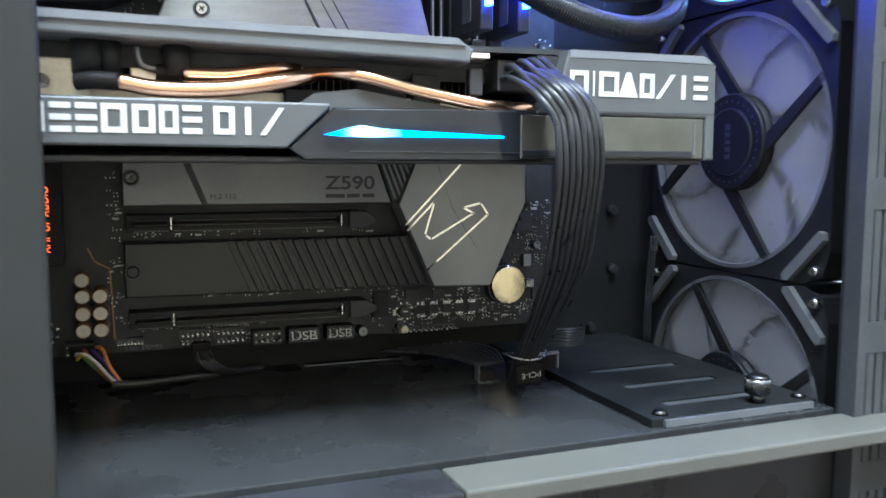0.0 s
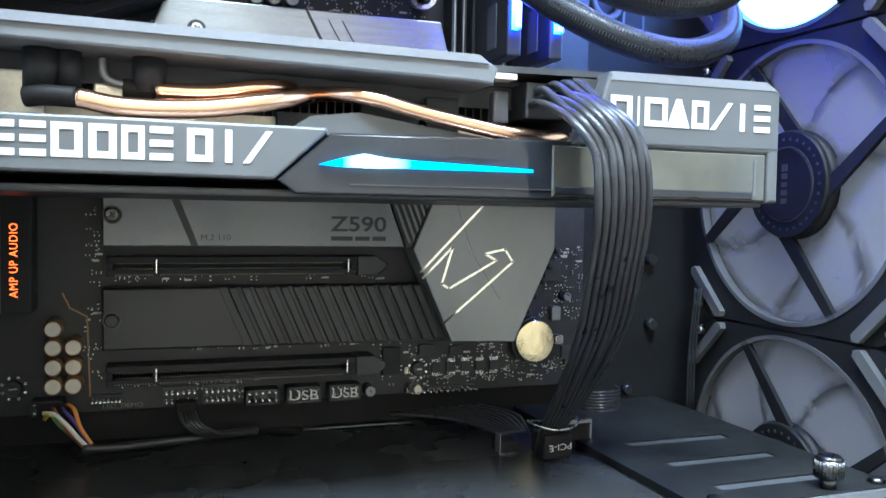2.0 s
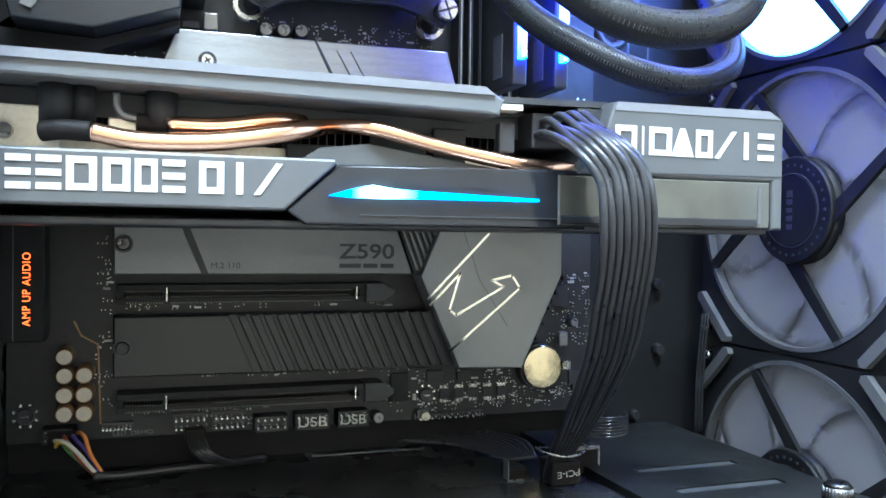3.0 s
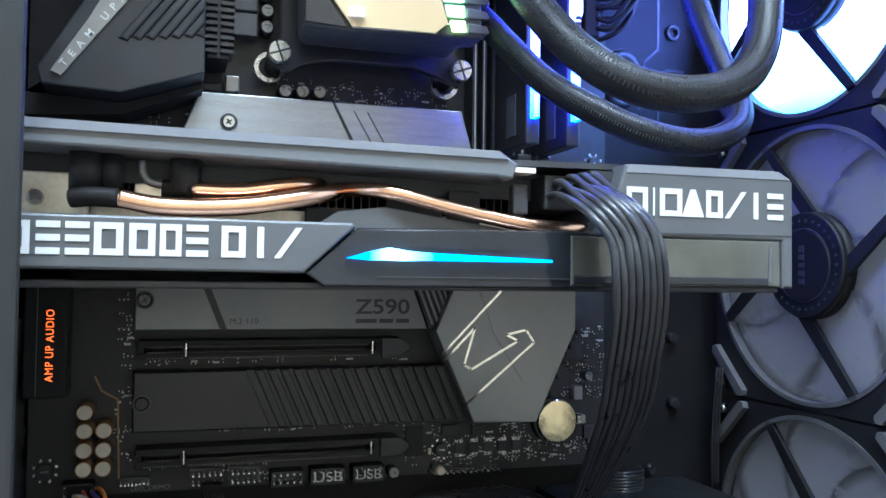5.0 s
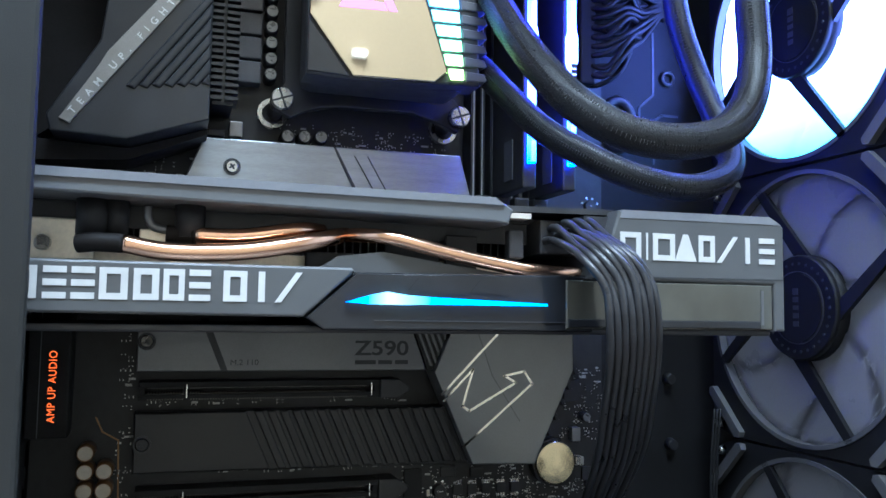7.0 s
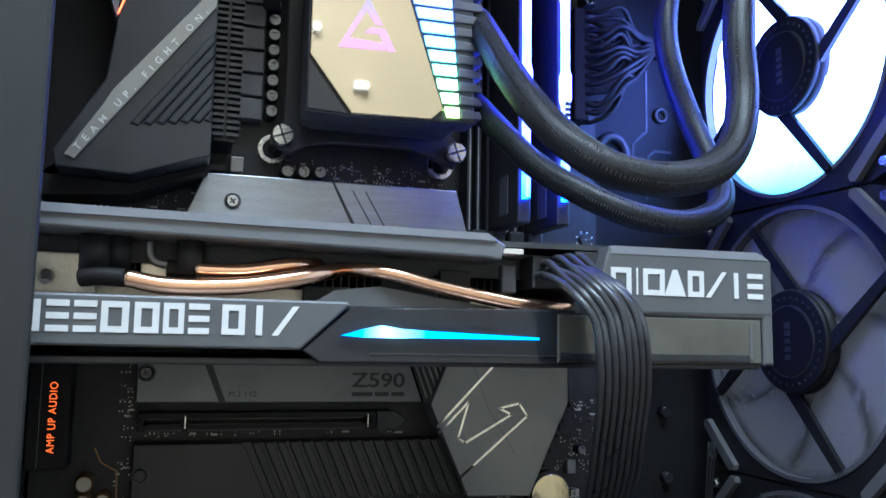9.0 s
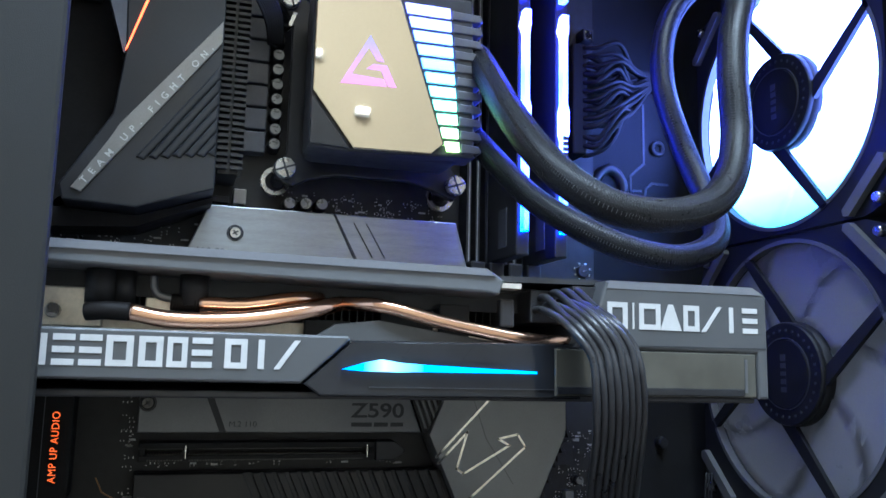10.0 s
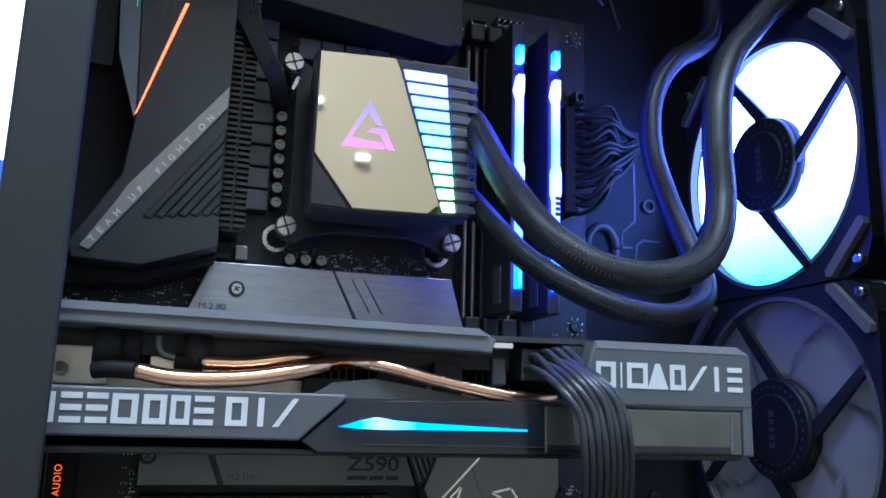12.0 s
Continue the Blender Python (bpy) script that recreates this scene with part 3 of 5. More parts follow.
# ---- motherboard ----
mb = thing("motherboard", "black circuit board with grey metal heatsinks", "motherboard")
pcb = part("circuit_board", B(0, 0.244, 0.0, 0.0016, 0.0, 0.305), PCB, mb)
for sx in (0.00635, 0.16383, 0.23768):
    for sz in (0.01036, 0.13990, 0.29484):
        bm = bmesh.new()
        rod(bm, (sx, 0.0, sz), (sx, -0.0018, sz), 0.0033, 0.0026, 24)
        s = part("board_screw", bm, BLACK, mb)
        part("cross_slot", P([(sx - 0.0014, sz - 0.0003), (sx + 0.0014, sz - 0.0003), (sx + 0.0014, sz + 0.0003), (sx - 0.0014, sz + 0.0003)], -0.0021, -0.0015), STEEL, s)
        bm = bmesh.new()
        for k in range(8):
            a = 2 * math.pi * (k + 0.5) / 8
            rod(bm, (sx + 0.0042 * math.cos(a), 0, sz + 0.0042 * math.sin(a)), (sx + 0.0042 * math.cos(a), -0.0003, sz + 0.0042 * math.sin(a)), 0.0006, segs=8)
        part("solder_ring", bm, TIN, s)
        part("stand_off", R((sx, 0.0016, sz), (sx, 0.008, sz), 0.003, segs=12), STEEL, s)


def card_slot(zc, x0=0.0385, x1=0.1335, latch=True):
    bm = bmesh.new()
    y1 = -0.0112
    box(bm, x0, x1, y1, 0, zc - 0.0037, zc - 0.0013, bevel=0.0003, segs=1)
    box(bm, x0, x1, y1, 0, zc + 0.0013, zc + 0.0037, bevel=0.0003, segs=1)
    box(bm, x0, x1, -0.003, 0, zc - 0.0013, zc + 0.0013)
    box(bm, x0, x0 + 0.0022, y1, 0, zc - 0.0013, zc + 0.0013)
    box(bm, x1 - 0.0022, x1, y1, 0, zc - 0.0013, zc + 0.0013)
    box(bm, 0.0550, 0.0568, y1, 0, zc - 0.0013, zc + 0.0013)
    s = part("card_slot", bm, DEEP, mb, "long black expansion card slot")
    bm = bmesh.new()
    for k in range(82):
        x = x0 + 0.0032 + k * 0.00106
        if not 0.0545 < x < 0.0572:
            box(bm, x, x + 0.0005, y1 + 0.001, -0.003, zc - 0.0013, zc - 0.0009)
            box(bm, x, x + 0.0005, y1 + 0.001, -0.003, zc + 0.0009, zc + 0.0013)
            box(bm, x, x + 0.0005, y1 - 0.0001, y1 + 0.0005, zc - 0.0034, zc - 0.0029)
    tagged(part("contact_strip", bm, TIN_DIM, s), kind="stuff")
    for x in (0.0562, 0.1300):
        part("key_pin", B(x - 0.0002, x + 0.0002, y1 - 0.0003, y1, zc - 0.0026, zc + 0.0026), TIN, s)
    if latch:
        bm = prism(bmesh.new(), [(x1, zc - 0.004), (x1 + 0.008, zc - 0.004), (x1 + 0.0125, zc - 0.001), (x1 + 0.0125, zc + 0.001), (x1 + 0.008, zc + 0.004), (x1, zc + 0.004)], -0.0128, 0.0, bevel=0.0005)
        part("latch", bm, BLACK, s)
    return s


for zc in (0.0562, 0.0150, 0.1168):
    card_slot(zc)

# M.2 and chipset heatsinks
hs = part("drive_heatsink", P([(0.0375, 0.0640), (0.1528, 0.0638), (0.1400, 0.0985), (0.0375, 0.0985)], -0.0142, -0.003, bevel=0.0004), ALU_DARK, mb, "grey anodised drive heatsink with a slanted groove")
part("groove", P([(0.0602, 0.0845), (0.0632, 0.0845), (0.0712, 0.0642), (0.0686, 0.0642)], -0.0146, -0.0140), DARK_INK, hs)
screw_head(hs, 0.0408, -0.0143, 0.0755, material=DARK_STEEL)
lettering("mark", "Z590", DARK_INK, hs, (0.1216, -0.0144, 0.0700), 0.0062, 0.0232, bold=0.018)
bm = bmesh.new()
for x, w in ((0.1220, 0.0088), (0.1318, 0.0060), (0.1390, 0.0056)):
    box(bm, x, x + w, -0.0146, -0.0144, 0.0664, 0.0681)
part("small_mark", bm, DARK_INK, hs)
lettering("small_mark", "M.2 110", DARK_INK, hs, (0.0722, -0.0144, 0.0663), 0.0022, 0.0108)
wedge = part("ribbed_wedge", P([(0.1540, 0.0638), (0.1560, 0.0638), (0.1640, 0.0830), (0.1705, 0.0985), (0.1412, 0.0985)], -0.0128, -0.003), SATIN, mb)
for k in range(6):
    x = 0.1475 + 0.0027 * k
    part("rib", P([(x, 0.0835), (x + 0.0011, 0.0835), (x + 0.0081, 0.0655 + 0.0003 * k), (x + 0.0070, 0.0655)], -0.0139, -0.0128), ALU_DARK, wedge)

plate = part("chipset_heatsink", P([(0.1558, 0.0630), (0.1732, 0.0242), (0.2020, 0.0232), (0.2205, 0.0632), (0.2206, 0.0985), (0.1706, 0.0985)], -0.0168, -0.004, bevel=0.0005), PLATE, mb, "grey six-sided chipset plate with mirror lines")


def strips(bm, pts, w, y):
    for (xa, za), (xb, zb_) in zip(pts, pts[1:]):
        d = Vector((xb - xa, zb_ - za))
        n = Vector((-d.y, d.x)).normalized() * w / 2
        e = d.normalized() * w * 0.4
        prism(bm, [(xa - e.x + n.x, za - e.y + n.y), (xa - e.x - n.x, za - e.y - n.y), (xb + e.x - n.x, zb_ + e.y - n.y), (xb + e.x + n.x, zb_ + e.y + n.y)], y, y + 0.0003)
    return bm


def on_plate(u, v):
    """From the plate's drawing, 0 to 1 across and up, to metres."""
    return 0.1558 + 0.0648 * u, 0.0232 + 0.062 * v


emblem = [(0.1600, 0.0512), (0.1730, 0.0642), (0.1683, 0.0487), (0.1714, 0.0466), (0.1928, 0.0584), (0.1874, 0.0612), (0.1967, 0.0632), (0.2004, 0.0577), (0.1690, 0.0318)]
for q0, q1 in [((0.1590, 0.0537), (0.1860, 0.0812))] + list(zip(emblem, emblem[1:])):
    part("mirror_line", strips(bmesh.new(), [q0, q1], 0.0010, -0.0171), CHROME, plate, "polished mirror line")
# Faint darker line drawn on the plate in place of a reflection.
part("faint_reflection", strips(bmesh.new(), [on_plate(*q) for q in ((0.28, 0.97), (0.40, 0.62), (0.60, 0.30))], 0.0004, -0.01695), ALU_DARK, plate)

low = part("lower_heatsink", P([(0.0372, 0.0250), (0.0372, 0.0482), (0.1640, 0.0482), (0.1745, 0.0238)], -0.0105, -0.003, bevel=0.0004), SATIN, mb, "black lower drive heatsink with slanted ribs")
part("flat_end", P([(0.0375, 0.0253), (0.0375, 0.0479), (0.0790, 0.0479), (0.0890, 0.0251)], -0.0121, -0.0104, bevel=0.0004), SATIN, low)
screw_head(low, 0.0405, -0.0122, 0.0362, material=SATIN)
for k in range(17):
    x = 0.0822 + 0.0050 * k
    part("rib", P([(x, 0.0479), (x + 0.0034, 0.0479), (x + 0.0134, 0.0251), (x + 0.0100, 0.0251)], -0.0121, -0.0104, bevel=0.0004), SATIN, low)
for k in range(5):
    x, z = 0.2085 + 0.0033 * k, 0.0478 + 0.0068 * k
    part("side_rib", P([(x, z), (x + 0.0019, z), (x + 0.0076, z - 0.0145), (x + 0.0057, z - 0.0145)], -0.0052, -0.0005, bevel=0.0003), SATIN, low)

up = part("upper_heatsink", P([(0.0500, 0.1330), (0.0589, 0.1552), (0.1648, 0.1554), (0.1712, 0.1330)], -0.0205, -0.004, bevel=0.0005), ALU, mb, "brushed aluminium drive heatsink with slanted cuts")
part("groove", P([(0.1098, 0.1550), (0.1108, 0.1550), (0.1216, 0.1345), (0.1200, 0.1345)], -0.0209, -0.0203), DARK_INK, up)
for x in (0.1185, 0.1240):
    part("groove", P([(x, 0.1520), (x + 0.0004, 0.1520), (x + 0.0090, 0.1375), (x + 0.0084, 0.1375)], -0.0208, -0.0203), DARK_INK, up)
screw_head(up, 0.0698, -0.0206, 0.1441)
lettering("small_mark", "M.2 80", DARK_INK, up, (0.0552, -0.0207, 0.1350), 0.0024, 0.0108)

# audio corner
shield = part("audio_shield", B(0.0, 0.0145, -0.0165, 0.0, 0.0400, 0.1120, bevel=0.0006), DEEP, mb, "black audio cover with amber lit lettering")
part("edge_line", B(0.0042, 0.0045, -0.0168, -0.0165, 0.0405, 0.1000), DIM_INK, shield)
lettering("lit_lettering", "AMP UP AUDIO", AMBER, shield, (0.0100, -0.0166, 0.0458), 0.0027, 0.0262, turn=90, spacing=1.12)


def capacitor(x, z, r, h, top, side, name="capacitor"):
    c = part(name, rod(rod(bmesh.new(), (x, 0, z), (x, -h + 0.0004, z), r, segs=24), (x, -h + 0.0004, z), (x, -h, z), r, r * 0.88, 24), side, mb)
    part("top", R((x, -h, z), (x, -h - 0.0003, z), r * 0.84, r * 0.80, 24), top, c)
    return c


for x, z in ((0.0206, 0.0335), (0.0206, 0.0266), (0.0206, 0.0194), (0.0206, 0.0124), (0.0274, 0.0266), (0.0274, 0.0194), (0.0274, 0.0124)):
    capacitor(x, z, 0.0032, 0.0115, CAP_TOP, CAP_SIDE)
bm = bmesh.new()
strips(bm, [(0.0230, 0.0455), (0.0255, 0.0400), (0.0315, 0.0365), (0.0325, 0.0060)], 0.0006, -0.0003)
part("gold_trace", bm, CAP_SIDE, mb, "thin gold trace on the board")
for k in range(3):
    capacitor(0.0928 + 0.0070 * k, 0.1608 + 0.0003 * k, 0.0029, 0.0085, CAP_GREY, BLACK)
for k in range(9):
    c = capacitor(0.0850, 0.1862 + 0.00675 * k, 0.0028, 0.0085, CAP_GREY, BLACK)
    part("print", B(0.0838, 0.0862, -0.0090, -0.0088, 0.1868 + 0.00675 * k, 0.1872 + 0.00675 * k), DARK_INK, c)
for k in range(9):
    z = 0.1820 + 0.0103 * k
    ch = part("choke", B(0.0712, 0.0812, -0.0078, 0, z, z + 0.0093, bevel=0.0006), CHOKE, mb, "square grey power choke")
capacitor(0.1412, 0.0030, 0.0025, 0.0065, CAP_GREY, BLACK)
capacitor(0.2335, 0.0411, 0.0022, 0.0050, CAP_GREY, BLACK)
part("quartz", B(0.2265, 0.2310, -0.004, 0, 0.0300, 0.0365, bevel=0.0005), CAP_GREY, mb)
part("connector", B(0.0690, 0.0745, -0.007, 0, 0.1590, 0.1655, bevel=0.0005), STRIP, mb, "small beige board connector")
part("connector", B(0.0605, 0.0675, -0.006, 0, 0.1590, 0.1620, bevel=0.0005), BLACK, mb)

# battery in its holder
bat = part("battery", rod(rod(bmesh.new(), (0.2172, -0.002, 0.0213), (0.2172, -0.0060, 0.0213), 0.0096, segs=48), (0.2172, -0.0060, 0.0213), (0.2172, -0.0064, 0.0213), 0.0096, 0.0091, 48), GOLD, mb, "shiny round coin battery")
part("holder", ring(bmesh.new(), (0.2172, 0.0, 0.0213), (0, -1, 0), 0.0098, 0.0106, 0.0045, 40), BLACK, bat)
part("clip", B(0.2275, 0.2315, -0.0062, 0, 0.0195, 0.0235, bevel=0.0004), STEEL, bat)

# headers along the lower edge
def header(x0, x1, z0, z1, cols, rows, shell=True, text=""):
    bm = bmesh.new()
    if shell:
        for a in ((x0, x1, -0.0085, 0, z0, z0 + 0.0008), (x0, x1, -0.0085, 0, z1 - 0.0008, z1), (x0, x0 + 0.0008, -0.0085, 0, z0, z1), (x1 - 0.0008, x1, -0.0085, 0, z0, z1)):
            box(bm, *a)
    box(bm, x0, x1, -0.0025, 0, z0, z1)
    h = part("pin_header", bm, BLACK, mb)
    for i in range(cols):
        for j in range(rows):
            x = x0 + (x1 - x0) * (i + 0.5) / cols
            z = z0 + (z1 - z0) * (j + 0.5) / rows
            part("pin", B(x - 0.00035, x + 0.00035, -0.0082, -0.0025, z - 0.00035, z + 0.00035), TIN, h)
    if text:
        lettering("print", text, WHITE_INK, h, (x0 + 0.0012, -0.0084, z0 + 0.0012), z1 - z0 - 0.0026, x1 - x0 - 0.0024)
    return h


header(0.0590, 0.0715, 0.0015, 0.0085, 6, 2, False)
header(0.0740, 0.0865, 0.0015, 0.0085, 6, 2, False)
header(0.0900, 0.1030, -0.0 + 0.0005, 0.0065, 5, 2)
header(0.1060, 0.1200, -0.0 + 0.0003, 0.0068, 5, 2, True, "USB")
header(0.1235, 0.1365, -0.0 + 0.0003, 0.0068, 5, 2, True, "USB")
header(0.0330, 0.0440, 0.0035, 0.0065, 8, 1, False)
header(0.0130, 0.0240, 0.0010, 0.0065, 5, 2)
part("cover_plate", B(0.1475, 0.1555, -0.0016, 0, 0.0085, 0.0205, bevel=0.0002), DEEP, mb)
part("fuse", B(0.1578, 0.1592, -0.0014, 0, 0.0085, 0.0112, bevel=0.0002), CAP_TOP, mb)
header(0.1580, 0.1900, -0.0 + 0.0005, 0.0025, 12, 1, False)
lettering("print", "LED_DEMO", DIM_INK, mb, (0.0370, -0.0002, 0.0006), 0.0020, 0.0145)
lettering("print", "LED_C1", DIM_INK, mb, (0.0745, -0.0002, 0.0003), 0.0016, 0.0095)
btn = part("button", B(0.1590, 0.1656, -0.0035, 0, -0.0 + 0.0002, 0.0048, bevel=0.0005), BLACK, mb)
part("cap", R((0.1623, -0.0035, 0.0022), (0.1623, -0.0062, 0.0022), 0.0021, 0.0017, 20), CAP_TOP, btn, "white push button cap")
for k in range(5):
    x = 0.1700 + 0.0068 * k
    ic = part("small_chip", B(x, x + 0.0042, -0.0018, 0, 0.0085, 0.0130, bevel=0.0002), CHIP, mb)
    for j in range(4):
        for side in (0.0080, 0.0132):
            part("lead", B(x + 0.0003 + 0.001 * j, x + 0.0009 + 0.001 * j, -0.0012, 0, side - 0.0011, side + 0.0011), TIN, ic)
for x0, z0, w, h in ((0.2235, 0.0480, 0.008, 0.010), (0.1640, 0.0165, 0.007, 0.0045), (0.1780, 0.0160, 0.006, 0.004), (0.0170, 0.1440, 0.006, 0.005), (0.0255, 0.1400, 0.005, 0.006), (0.2330, 0.0120, 0.006, 0.006)):
    part("chip", B(x0, x0 + w, -0.0016, 0, z0, z0 + h, bevel=0.0002), CHIP, mb)

# tiny parts soldered all over the bare board
rnd = random.Random(7)
zones = [(0.0310, 0.0365, 0.044, 0.080, 18), (0.0300, 0.0370, 0.010, 0.040, 16), (0.060, 0.160, 0.0215, 0.0240, 40), (0.1460, 0.2080, 0.0030, 0.0200, 95), (0.222, 0.242, 0.030, 0.064, 60),
         (0.040, 0.150, 0.0495, 0.0520, 26), (0.090, 0.165, 0.1560, 0.1670, 80), (0.010, 0.055, 0.1300, 0.1500, 44), (0.040, 0.100, 0.0088, 0.0112, 40), (0.0590, 0.0900, 0.0012, 0.0090, 22),
         (0.205, 0.240, 0.002, 0.012, 40), (0.090, 0.165, 0.2450, 0.2750, 80), (0.225, 0.242, 0.100, 0.135, 40)]
bm, bm2 = bmesh.new(), bmesh.new()
for xa, xb, za, zb_, n in zones:
    for _ in range(n):
        x, z = rnd.uniform(xa, xb), rnd.uniform(za, zb_)
        w, h = rnd.choice(((0.0010, 0.0005), (0.0005, 0.0010), (0.0014, 0.0008), (0.0008, 0.0014)))
        box(bm, x, x + w, -0.0005, 0, z, z + h)
        if w > h:
            box(bm2, x - 0.0003, x, -0.0004, 0, z, z + h)
            box(bm2, x + w, x + w + 0.0003, -0.0004, 0, z, z + h)
        else:
            box(bm2, x, x + w, -0.0004, 0, z - 0.0003, z)
            box(bm2, x, x + w, -0.0004, 0, z + h, z + h + 0.0003)
tagged(part("component_scatter", bm, CHIP, mb), kind="stuff")
tagged(part("solder_scatter", bm2, SOLDER, mb), kind="stuff")
bm = bmesh.new()
for xa, xb, za, zb_, n in zones:
    for _ in range(n // 5):
        x, z = rnd.uniform(xa, xb), rnd.uniform(za, zb_)
        box(bm, x, x + rnd.uniform(0.0014, 0.0034), -0.00012, 0, z, z + 0.0008)
tagged(part("print_scatter", bm, GREY_INK, mb), kind="stuff")

# input-output cover and power-stage heatsinks
io = part("port_cover", P([(0.0205, 0.2950), (0.0250, 0.2060), (0.0222, 0.1810), (0.0060, 0.1535), (0.0075, 0.1480), (0.0320, 0.1468), (0.0595, 0.1560), (0.0600, 0.2950)], -0.0478, -0.012, bevel=0.0006), SATIN, mb, "black port cover with a slogan strip and orange light line")
part("lower_step", P([(0.0005, 0.1400), (0.0005, 0.1478), (0.0320, 0.1462), (0.0596, 0.1555), (0.0596, 0.1535), (0.0320, 0.1420)], -0.0330, -0.012), RUBBER, io)
part("side_step", P([(0.0005, 0.1500), (0.0005, 0.2950), (0.0200, 0.2950), (0.0245, 0.2060), (0.0216, 0.1812), (0.0055, 0.1538)], -0.0260, -0.012), RUBBER, io)
part("port_block", B(0.0006, 0.0132, -0.0290, -0.0262, 0.2312, 0.2945, bevel=0.0005), BLACK, io)
# The cover's lit side, its light put into a lighter grey.
part("lit_side_strip", P([(0.0120, 0.2950), (0.0206, 0.2950), (0.0250, 0.2060), (0.0242, 0.2045), (0.0165, 0.2300)], -0.0470, -0.026), CHOKE, io, "side strip of the cover, painted lighter grey as if lit")
strip = part("slogan_strip", P([(0.0102, 0.1522), (0.0136, 0.1508), (0.0592, 0.2128), (0.0592, 0.2218), (0.0248, 0.1770), (0.0218, 0.1712)], -0.0488, -0.0476, bevel=0.0002), STRIP, io, "satin nickel strip with a printed slogan")
lettering("slogan", "TEAM UP. FIGHT ON.", WHITE_INK, strip, (0.0147, -0.0489, 0.1536), 0.0025, 0.0700, turn=53.6, spacing=2.2, bold=0.015)
part("light_line", P([(0.0246, 0.2055), (0.0254, 0.2065), (0.0408, 0.2548), (0.0394, 0.2545)], -0.0483, -0.0476), ORANGE, io, "glowing orange light line")
part("green_line", P([(0.0212, 0.2500), (0.0216, 0.2500), (0.0208, 0.2940), (0.0204, 0.2940)], -0.0483, -0.0476), GREEN_LINE, io)
for k in range(7):
    x, z, e = 0.0310 + 0.0042 * k, 0.1655 + 0.0006 * k, 0.0593
    zr = z + (e - x) * 1.365
    part("ridge", P([(x, z), (x + 0.0030, z - 0.0010), (e, zr - 0.0052), (e, zr)], -0.0487, -0.0476, bevel=0.0009), SATIN, io)
bm = bmesh.new()
for x, w in ((0.0282, 0.0022), (0.0312, 0.0018), (0.0338, 0.0026)):
    prism(bm, [(x, 0.2480), (x + w * 0.4, 0.2480), (x + w, 0.2560), (x + w * 0.6, 0.2560)], -0.0482, -0.0477)
part("emblem", bm, BLACK, io)
vrm = part("power_heatsink", B(0.0612, 0.0690, -0.0265, -0.004, 0.1670, 0.2950), SATIN, mb, "black finned power heatsink")
fin_bm = bmesh.new()
box(fin_bm, -0.0049, -0.0006, -0.0035, 0.010, -0.0006, 0.0006)
box(fin_bm, 0.0006, 0.0055, -0.0035, 0.010, -0.0006, 0.0006)
fin0 = part("fin", fin_bm, FIN, vrm)
fin0.location = (0.0651, -0.0265, 0.1690)
for k in range(1, 48):
    shared("fin", fin0.data, vrm, pose(0.0651, -0.0265, 0.1690 + 0.0026 * k))
top = part("power_heatsink", P([(0.0720, 0.2740), (0.0720, 0.3000), (0.1640, 0.3000), (0.1640, 0.2660), (0.1560, 0.2640)], -0.0300, -0.004, bevel=0.0006), FIN, mb, "black upper power heatsink")
for k in range(6):
    part("choke", B(0.0905 + 0.0112 * k, 0.1008 + 0.0112 * k, -0.0078, 0, 0.2570, 0.2672, bevel=0.0006), CHOKE, mb)

# small headers by the upper edge
header(0.1655, 0.1725, 0.2800, 0.2870, 3, 2)
header(0.1760, 0.1850, 0.2870, 0.2925, 4, 1)
header(0.1900, 0.2060, 0.2900, 0.2960, 5, 2)
header(0.2345, 0.2400, 0.2560, 0.2620, 2, 2)

# memory slots
for k in range(4):
    x = 0.1765 + 0.0092 * k
    bm = bmesh.new()
    box(bm, x - 0.0033, x - 0.0012, -0.0105, 0, 0.1360, 0.2760)
    box(bm, x + 0.0012, x + 0.0033, -0.0105, 0, 0.1360, 0.2760)
    box(bm, x - 0.0012, x + 0.0012, -0.003, 0, 0.1360, 0.2760)
    s = part("memory_slot", bm, BLACK, mb, "tall black memory slot")
    part("contact_line", B(x - 0.0023, x - 0.0018, -0.0108, -0.0105, 0.1400, 0.2730), WHITE_INK, s)
    part("contact_line", B(x + 0.0018, x + 0.0022, -0.0108, -0.0105, 0.1400, 0.2730), WHITE_INK, s)
    for zz in (0.1310, 0.2765):
        part("latch", B(x - 0.0036, x + 0.0036, -0.0180, 0, zz, zz + 0.0085, bevel=0.001), BLACK, s)

